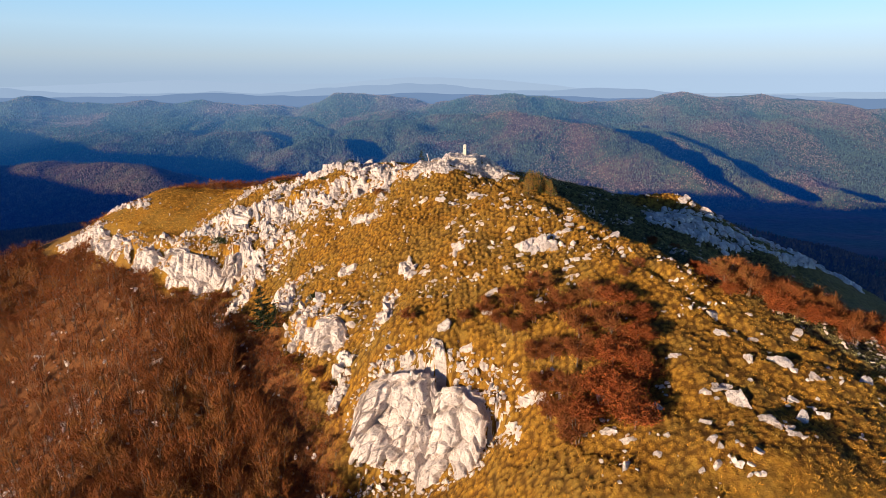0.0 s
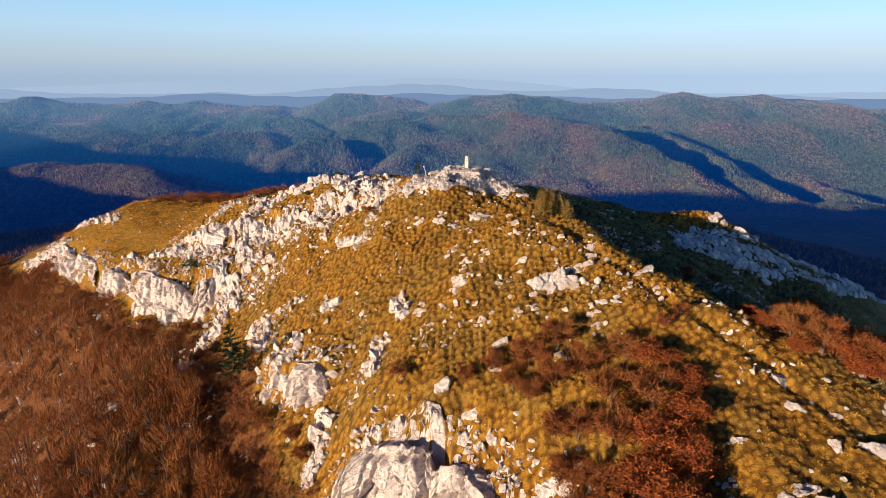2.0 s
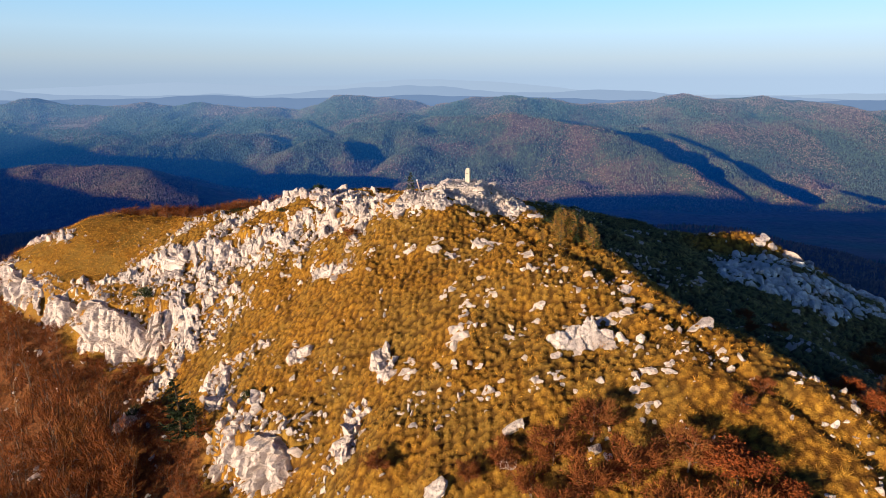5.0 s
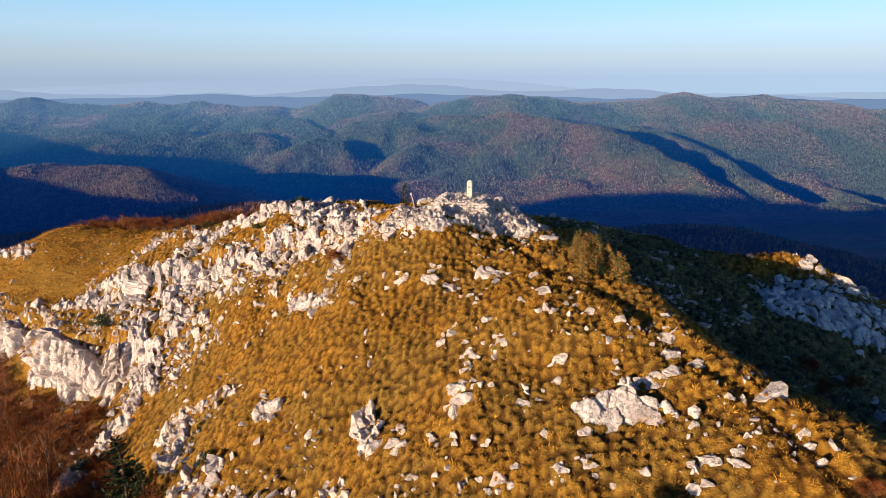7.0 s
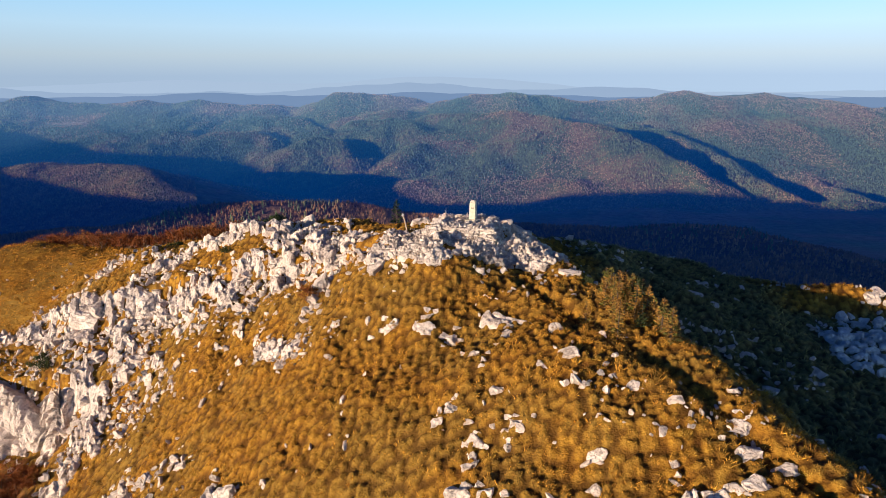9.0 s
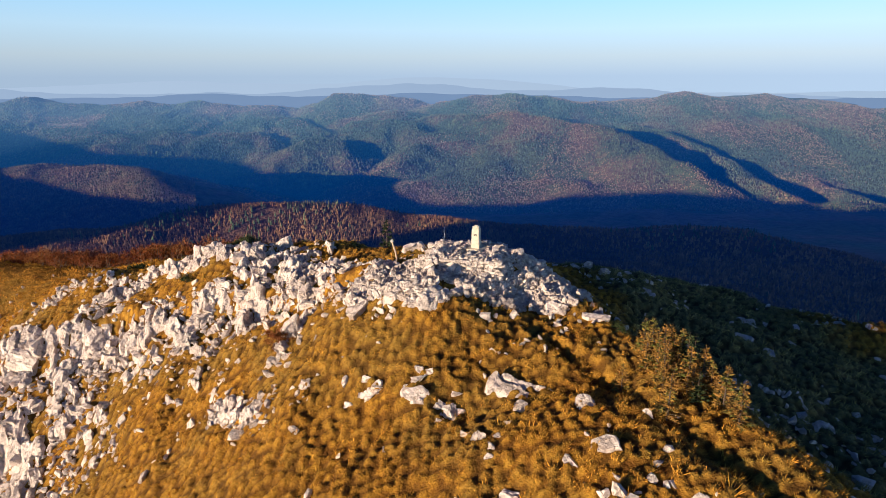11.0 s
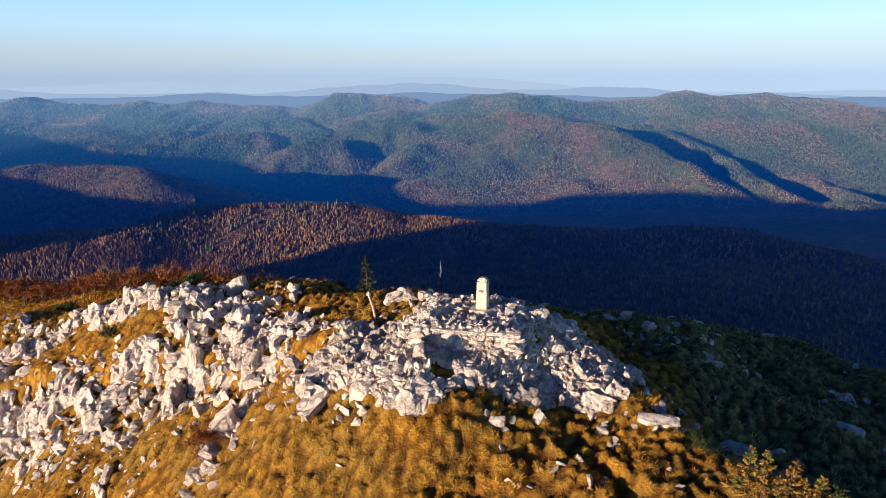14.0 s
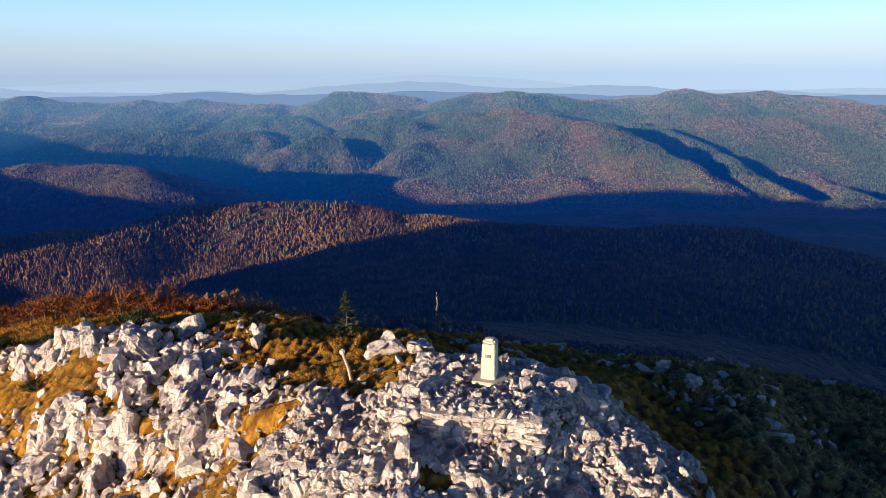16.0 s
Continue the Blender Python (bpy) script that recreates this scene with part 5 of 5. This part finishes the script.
def dead_sapling():
    x, y = 1.1, 92.0
    ob = thing("dead_sapling", "thin bleached dead sapling behind the summit", "dead tree", at=(x, y, float(height(x, y)) - 0.1))
    top = -3.3 - float(height(x, y))
    v, f = tube([(0, 0, 0), (0.05, 0, top * 0.4), (-0.04, 0, top * 0.7), (0.03, 0, top)], (0.035, 0.03, 0.025, 0.01), 6)
    # shade painted in: dark bark below, pale wood only where sun reaches
    child("trunk", mesh_of("trunk", v, f, M_DARKBARK, flat=False), ob)
    v, f = tube([(-0.05, 0, top * 0.72), (0.03, 0, top * 0.86), (-0.02, 0, top * 1.0), (0.0, 0, top * 1.12)], (0.055, 0.045, 0.035, 0.01), 6)
    child("top", mesh_of("top", v, f, M_DEAD, flat=False), ob, "bleached top kept pale as if sunlit")
    v, f = tube([(0.02, 0, top * 0.72), (-0.18, 0.02, top * 0.80)], (0.03, 0.01), 5)
    child("limb", mesh_of("limb", v, f, M_DEAD, flat=False), ob)


dead_sapling()


# ------------------------------------------------------------------ trees and shrubs
def beech(seed, tall, twigs, leaves, spread=0.42, mat_leaf=M_BROWNLEAF):
    """Trunk with limbs, a crown of fine twigs and clinging leaves: three meshes."""
    gen = np.random.default_rng(seed)
    wood, fine, leaf = Soup(), Soup(), Soup()
    stems = gen.integers(1, 4)
    ends = []
    for s in range(stems):
        bend = gen.normal(size=2) * 0.10 * tall
        foot = gen.normal(size=2) * 0.12 * (stems > 1)
        path = [np.array((foot[0] + bend[0] * t ** 1.5, foot[1] + bend[1] * t ** 1.5, tall * 0.92 * t)) for t in np.linspace(0, 1, 6)]
        pick = path if twigs > 400 else path[::2] + path[-1:]
        v, f = tube(pick, [0.016 * tall * (1 - 0.85 * t) + 0.008 for t in np.linspace(0, 1, len(pick))], 5 if twigs > 400 else 3)
        wood.add(v, f)
        for k in range(int((9 if twigs > 400 else 4) / stems) + 3):
            t = gen.uniform(0.22, 0.95)
            p = np.array([np.interp(t, np.linspace(0, 1, 6), [q[i] for q in path]) for i in range(3)])
            a = gen.uniform(0, 6.28)
            reach = spread * tall * (1.05 - 0.75 * t) * gen.uniform(0.6, 1.1)
            d = np.array((math.cos(a), math.sin(a), gen.uniform(0.5, 1.1)))
            e = p + d * reach
            v, f = tube([p, p + d * reach * 0.5 + (0, 0, 0.02 * tall), e], (0.007 * tall, 0.0045 * tall, 0.002 * tall), 3)
            wood.add(v, f)
            ends += [(p + d * reach * q, reach) for q in gen.uniform(0.3, 1.0, 4)]
    pick = gen.integers(len(ends), size=twigs)
    base = np.array([ends[i][0] for i in pick]) + gen.normal(size=(twigs, 3)) * 0.05 * tall
    out = base - np.array((0, 0, 0.35 * tall))
    out /= np.linalg.norm(out, axis=1, keepdims=True)
    tip = base + (out * 0.7 + gen.normal(size=(twigs, 3)) * 0.45 + (0, 0, 0.35)) * gen.uniform(0.06, 0.15, (twigs, 1)) * tall
    fine.add(*blades(base, tip, gen.uniform(0.010, 0.020, twigs) * tall ** 0.5 * 1.6, gen))
    pick = gen.integers(len(ends), size=leaves)
    base = np.array([ends[i][0] for i in pick]) + gen.normal(size=(leaves, 3)) * 0.085 * tall
    tip = base + gen.normal(size=(leaves, 3)) * 0.10
    leaf.add(*blades(base, tip, np.full(leaves, 0.115), gen))
    return wood.mesh("trunk", M_BARK), fine.mesh("crown", M_TWIG), leaf.mesh("foliage", mat_leaf)


def plant(name, label, category, group, meshes, x, y, spin, scale, sink=0.1, squat=1.0):
    ob = thing(name, label, category, group)
    ob.matrix_basis = Matrix.Translation((x, y, float(height(x, y)) - sink)) @ Matrix.Rotation(spin, 4, "Z") @ Matrix.Diagonal((scale, scale, scale * squat, 1))
    for me in meshes:
        child(me.name.split(".")[0], me, ob)
    return ob


BEECH = [beech(500 + i, 3.8 + 0.3 * i, 640, 150) for i in range(6)]
pts = random_points(14000, -105, -4, 28, 122, 71, lambda x, y, g: (wooded(x + 3.6, y + 1.2) > 0.55) & (rocky(x, y) < 0.5) & (y < 60 - 0.75 * (x + 10) + 0) & (x > -1.0 * (y + 12)))
taken, chosen = set(), []
for px, py in pts:
    cell = (round(px / 1.8), round(py / 1.8))
    if cell not in taken:
        taken.add(cell)
        chosen.append((px, py))
chosen.sort(key=lambda p: math.hypot(p[0] + 14, p[1] - 46))
for k, (px, py) in enumerate(chosen[:280]):
    plant("beech_tree", "slender leafless beech with pale stem and reddish twigs", "tree", "bare beeches of the slope", BEECH[k % 6], px, py, rng.uniform(0, 6.3), rng.uniform(0.7, 1.15))


def joined_wood(name, label, points, variants, seed, lo, hi):
    gen = np.random.default_rng(seed)
    cache = []
    for trio in variants:
        got = []
        for me in trio:
            co = np.empty(len(me.vertices) * 3, np.float32)
            me.vertices.foreach_get("co", co)
            fi = np.empty(len(me.polygons) * 3, np.int32)
            me.loops.foreach_get("vertex_index", fi)
            got.append((co.reshape(-1, 3), fi.reshape(-1, 3), me.materials[0]))
        cache.append(got)
    soups = [Soup() for _ in variants[0]]
    for x, y in points:
        got = cache[gen.integers(len(cache))]
        a, s = gen.uniform(0, 6.28), gen.uniform(lo, hi)
        r = np.array(((math.cos(a), -math.sin(a), 0), (math.sin(a), math.cos(a), 0), (0, 0, 1))) * s
        for soup, (v, f, mat) in zip(soups, got):
            soup.add(v @ r.T + np.array((x, y, float(height(x, y)) - 0.1)), f)
    ob = thing(name, label, "woodland", kind="stuff")
    for soup, (v, f, mat), part in zip(soups, cache[0], ("trunks", "twigs", "leaves")):
        tagged(child(part, soup.mesh(part, mat), ob), kind="stuff")


LOWBEECH = [beech(560 + i, 3.8, 180, 50) for i in range(4)]
joined_wood("beech_wood", "leafless reddish brown beech scrub covering the steep slope", chosen[280:1500], LOWBEECH, 81, 0.7, 1.15)
joined_wood("beech_wood", "bare beech scrub behind the crest",
            random_points(2600, -130, 70, 98, 190, 72, lambda x, y, g: (wooded(x, y) > 0.8) & (g.uniform(size=len(x)) < np.where(x < -12, 0.6, 0.55))), LOWBEECH, 82, 0.5, 0.9)

SCRUB = [beech(580 + i, 1.7, 260, 60, 0.75) for i in range(4)]
joined_wood("beech_scrub", "sunlit reddish brown beech scrub along the back of the crest",
            random_points(5200, -98, -10, 97, 126, 74, lambda x, y, g: (wooded(x, y) > 0.12) & (y < 104 + 0.55 * np.maximum(-x - 35, 0) + 4)), SCRUB, 84, 0.6, 1.15)
joined_wood("beech_scrub", "low brown scrub at the foot of the limestone rocks",
            random_points(16000, -70, 4, 30, 104, 75, lambda x, y, g: (wooded(x, y) > 0.2) & (wooded(x + 4.5, y + 1.5) < 0.8) & (rocky(x, y) < 0.25) & (g.uniform(size=len(x)) < 0.75)), SCRUB, 85, 0.35, 0.8)
RUSSET = [beech(600 + i, 3.4, 900, 4200, 0.6, M_LEAF) for i in range(4)]
DULL = [beech(620 + i, 3.4, 2400, 900, 0.6, M_BROWNLEAF) for i in range(3)]
for x, y, s, kind in ((6.2, 47.5, 0.9, 1), (8.4, 48.2, 0.9, 1), (7.6, 45.6, 0.9, 1), (9.8, 45.8, 0.95, 1), (12.2, 45.4, 0.9, 1), (14.0, 44.2, 0.9, 0), (11.0, 43.2, 1.0, 1),
                      (13.2, 42.0, 1.05, 1), (10.4, 40.6, 1.0, 1), (12.6, 39.4, 1.1, 0), (9.2, 38.4, 0.9, 1), (11.2, 37.0, 1.1, 0), (12.4, 35.6, 1.1, 0), (10.0, 35.6, 0.95, 0),
                      (3.6, 48.2, 0.7, 1), (1.8, 47.8, 0.5, 1), (-3.2, 49.6, 0.5, 1), (9.0, 34.6, 1.0, 1), (12.6, 33.6, 1.0, 0), (13.8, 37.6, 1.0, 0), (14.6, 40.4, 0.9, 0), (7.4, 42.6, 0.8, 1), (8.8, 36.4, 0.9, 1),
                      (15.2, 42.6, 0.7, 0), (6.0, 45.0, 0.7, 1), (5.0, 46.6, 0.7, 1), (7.4, 40.0, 0.8, 1), (7.8, 37.8, 0.8, 1), (8.6, 42.0, 0.8, 1)):
    if kind:
        plant("beech_shrub", "brown twiggy beech shrub on the grassy slope", "shrub", "autumn shrubs", DULL[int(x * 7) % 3], x, y, x * 3, s, 0.1, 0.66)
    else:
        plant("beech_shrub", "beech shrub in rust-orange autumn leaf", "shrub", "autumn shrubs", RUSSET[int(x * 7) % 4], x, y, x * 3, s, 0.1, 0.66)
for x, y, s, kind in ((22.6, 47.4, 0.6, 0), (24.4, 46.6, 0.7, 0), (26.2, 45.6, 0.7, 0), (25.0, 49.0, 0.8, 1), (27.4, 48.0, 0.8, 1), (29.4, 46.2, 0.85, 1), (31.4, 45.0, 0.85, 1), (30.4, 49.4, 0.8, 1),
                      (33.2, 47.4, 0.9, 1), (33.6, 43.2, 0.9, 1), (35.6, 45.4, 0.9, 1), (28.4, 43.6, 0.6, 1), (36.5, 49.0, 0.8, 1), (28.6, 56.0, 0.5, 1), (31, 58.5, 0.5, 1), (21.5, 58.2, 0.35, 1), (15.5, 47.5, 0.45, 1), (17.0, 48.4, 0.4, 1), (-8.4, 76.2, 0.5, 1), (22.2, 49.6, 0.5, 0), (23.4, 44.8, 0.6, 0), (27.2, 43.8, 0.7, 0), (29.6, 43.0, 0.8, 0), (31.8, 41.6, 0.8, 1), (34.6, 40.4, 0.9, 1), (38.6, 46.6, 0.9, 1), (38.0, 42.6, 0.9, 1),
                      (33.5, 63.5, 0.55, 1), (36, 65.5, 0.55, 1), (38.5, 66.5, 0.5, 1), (23.0, 62.0, 0.4, 1), (25.0, 60.8, 0.4, 1), (-26.5, 69, 0.6, 1), (-23.5, 66, 0.55, 1), (-31, 76.5, 0.6, 1), (-29, 74.5, 0.5, 1), (-16, 56, 0.6, 1), (-12.5, 52.6, 0.6, 1), (-11.2, 50.4, 0.55, 1)):
    if kind:
        plant("beech_shrub", "brown twiggy shrub beside the shaded hollow", "shrub", "autumn shrubs", DULL[int(x * 7) % 3], x, y, x * 3, s, 0.1, 0.66)
    else:
        plant("beech_shrub", "beech shrub in rust-orange autumn leaf", "shrub", "autumn shrubs", RUSSET[int(x * 7) % 4], x, y, x * 3, s, 0.1, 0.66)


for k in range(26):
    t = rng.uniform()
    x, y, s = 22.5 + 15 * t + rng.normal() * 1.0, 47.2 - 4.5 * t + rng.normal() * 1.6, rng.uniform(0.6, 0.95)
    if k % 4 == 0:
        plant("beech_shrub", "beech shrub in rust-orange autumn leaf", "shrub", "autumn shrubs", RUSSET[k % 4], x, y, x * 3, s, 0.1, 0.66)
    else:
        plant("beech_shrub", "brown twiggy shrub beside the shaded hollow", "shrub", "autumn shrubs", DULL[k % 3], x, y, x * 3, s, 0.1, 0.75)


def spruce(seed, tall, mat, dense=1.0):
    gen = np.random.default_rng(seed)
    wood, need = Soup(), Soup()
    v, f = tube([(0, 0, 0), (0.01 * tall, 0, tall * 0.5), (0, 0, tall)], (0.02 * tall, 0.013 * tall, 0.003 * tall), 6)
    wood.add(v, f)
    for k in range(int(46 * dense)):
        t = gen.uniform(0.06, 0.97) ** 0.9
        a = gen.uniform(0, 6.28)
        reach = 0.26 * tall * (1 - t) ** 0.85 * gen.uniform(0.7, 1.15) + 0.03 * tall
        p = np.array((0, 0, t * tall))
        e = p + reach * np.array((math.cos(a), math.sin(a), 0.12))
        m = p + 0.55 * (e - p) - (0, 0, 0.10 * reach)
        v, f = tube([p, m, e], (0.006 * tall, 0.004 * tall, 0.001 * tall), 3)
        wood.add(v, f)
        n = 16
        q = gen.uniform(0.15, 1.0, (n, 1))
        base = p + (m - p) * np.minimum(q / 0.55, 1) + (e - m) * np.maximum(q - 0.55, 0) / 0.45
        side = np.cross(e - p, (0, 0, 1.0))
        side /= np.linalg.norm(side)
        tip = base + (side * gen.choice((-1, 1), (n, 1)) * gen.uniform(0.3, 0.9, (n, 1)) + (e - p) / reach * 0.6 + gen.normal(size=(n, 3)) * 0.25) * 0.34 * reach
        need.add(*blades(base, tip, np.full(n, 0.035 * tall), gen))
    return wood.mesh("trunk", M_DARKBARK), need.mesh("foliage", mat)


SPRUCE = [spruce(700 + i, 2.0, M_OLDNEEDLE, 1.5) for i in range(3)]
GREEN = [spruce(710 + i, 2.0, M_NEEDLE, 1.6) for i in range(3)]
for k in range(30):
    x, y = 10.6 + rng.normal() * 1.1, 68.2 + rng.normal() * 1.2
    y -= 0.45 * (x - 10.6)
    plant("young_spruce", "stunted young spruce with yellowed needles in the grass" if k % 6 else "small green young spruce in the grass", "conifer", "young spruces below the summit",
          GREEN[k % 3] if k % 6 == 0 else SPRUCE[k % 3], x, y, rng.uniform(0, 6.3), rng.uniform(0.65, 1.1), 0.05)
plant("spruce", "dark green spruce below the crag", "conifer", "", GREEN[0], -21.0, 63.4, 0.4, 2.9)
plant("spruce", "dark green spruce beside the crag", "conifer", "", GREEN[2], -19.3, 62.6, 1.4, 1.7)
plant("young_spruce", "small green spruce standing on the crest", "conifer", "", GREEN[1], -3.2, 88.0, 0.9, 1.25)


def dwarf_pine(seed):
    gen = np.random.default_rng(seed)
    wood, need = Soup(), Soup()
    for k in range(26):
        a, r = gen.uniform(0, 6.28), gen.uniform(0.3, 1.0)
        e = np.array((math.cos(a) * r, math.sin(a) * r, gen.uniform(0.35, 0.9) * (1.1 - 0.5 * r)))
        v, f = tube([(0, 0, 0), e * (0.6, 0.6, 0.35), e], (0.035, 0.025, 0.008), 4)
        wood.add(v, f)
        n = 46
        base = e + gen.normal(size=(n, 3)) * (0.16, 0.16, 0.10)
        need.add(*blades(base, base + gen.normal(size=(n, 3)) * 0.08 + (0, 0, 0.12), np.full(n, 0.05), gen))
    return wood.mesh("trunk", M_DARKBARK), need.mesh("foliage", M_NEEDLE)


PINES = [dwarf_pine(800 + i) for i in range(3)]
for k, (x, y, s) in enumerate(((-14.2, 89.8, 0.95), (-15.4, 90.6, 0.8), (-20.5, 93.4, 0.9), (-22.0, 93.9, 0.8), (-10.2, 91.0, 0.7), (-17.6, 86.4, 0.6), (-26, 95, 0.9),
                               (-31.5, 82.2, 1.0), (-33, 83, 0.9), (-14.6, 62.5, 0.8), (9.8, 73.2, 0.5), (-28.6, 70.5, 0.9), (-5.6, 92, 0.6), (-9.0, 80.0, 0.5))):
    plant("dwarf_pine", "low dark green dwarf pine among the rocks", "conifer", "dwarf pines of the crest", PINES[k % 3], x, y, k * 1.3, s, 0.05)


# ------------------------------------------------------------------ dry tussock grass
def tussocks(name, label, box, seed, keep, tall, per, mat, share=1.0, thick=0.033):
    """One shaggy tuft of blades on each hummock of the turf."""
    gen = np.random.default_rng(seed)
    i, j = (q.ravel() for q in np.meshgrid(np.arange(box[0] // TUFT, box[1] // TUFT), np.arange(box[2] // TUFT, box[3] // TUFT)))
    x, y = (i + 0.1 + 0.8 * hash2(i, j, 71)) * TUFT, (j + 0.1 + 0.8 * hash2(i, j, 72)) * TUFT
    ok = keep(x, y, gen) & (gen.uniform(size=len(x)) < share)
    x, y = x[ok], y[ok]
    z = height(x, y) + 0.7 * tufty(x, y)
    n = len(x)
    size = tall * np.exp(gen.normal(size=n) * 0.28)
    lean = np.stack([0.14 + 0.2 * fbm(x / 4, y / 4, 2, 3), -0.18 + 0.2 * fbm(x / 5, y / 5, 2, 4), np.full(n, 1.0)], -1)
    a, r = gen.uniform(0, 6.28, (n, per)), np.sqrt(gen.uniform(0, 1, (n, per)))
    base = np.stack([x[:, None] + 0.8 * size[:, None] * r * np.cos(a), y[:, None] + 0.8 * size[:, None] * r * np.sin(a), z[:, None] - 0.03 - 0.09 * r * r], -1)
    d = np.stack([np.cos(a) * r * 0.95, np.sin(a) * r * 0.95, np.zeros_like(a)], -1) + lean[:, None] + gen.normal(size=(n, per, 3)) * 0.14
    d /= np.linalg.norm(d, axis=2, keepdims=True)
    tip = base + d * (size[:, None] * gen.uniform(0.65, 1.15, (n, per)))[..., None]
    v, f = blades(base.reshape(-1, 3), tip.reshape(-1, 3), gen.uniform(0.65 * thick, 1.35 * thick, n * per), gen)
    tagged(new(name, mesh_of(name, v, f, mat)), label, "grass", kind="stuff")


def grassy(x, y, g):
    return (wooded(x, y) < 0.45) & (rocky(x, y) + g.normal(0, 0.3, len(x)) < 1.15) & (np.hypot((x - 2.6) / 6.3, (y - 77.6) / heap_front(x)) > 0.86)


def golden(x, y, g):
    return grassy(x, y, g) & (shade_turf(x, y) + g.normal(0, 0.15, len(x)) < 0.5)


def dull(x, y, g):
    return grassy(x, y, g) & (shade_turf(x, y) + g.normal(0, 0.15, len(x)) > 0.5)


tussocks("dry_grass", "shaggy tufts of golden dry mountain grass", (-36, 40, 24, 65), 91, golden, 0.18, 30, M_GRASS, thick=0.030)
tussocks("dry_grass", "fine shaggy tufts of golden dry grass round the summit", (-36, 40, 65, 97), 94, golden, 0.16, 56, M_GRASS, thick=0.018)
tussocks("dull_grass", "tufts of dull green grass on the shaded side", (8, 46, 36, 100), 93, dull, 0.22, 14, M_SHADE_GRASS)
tussocks("outer_grass", "tufts of golden grass on the outer slopes", (-66, 62, 24, 112), 92, lambda x, y, g: golden(x, y, g) & ((x < -36) | (x > 40) | (y > 97)), 0.24, 16, M_GRASS, 1.0)
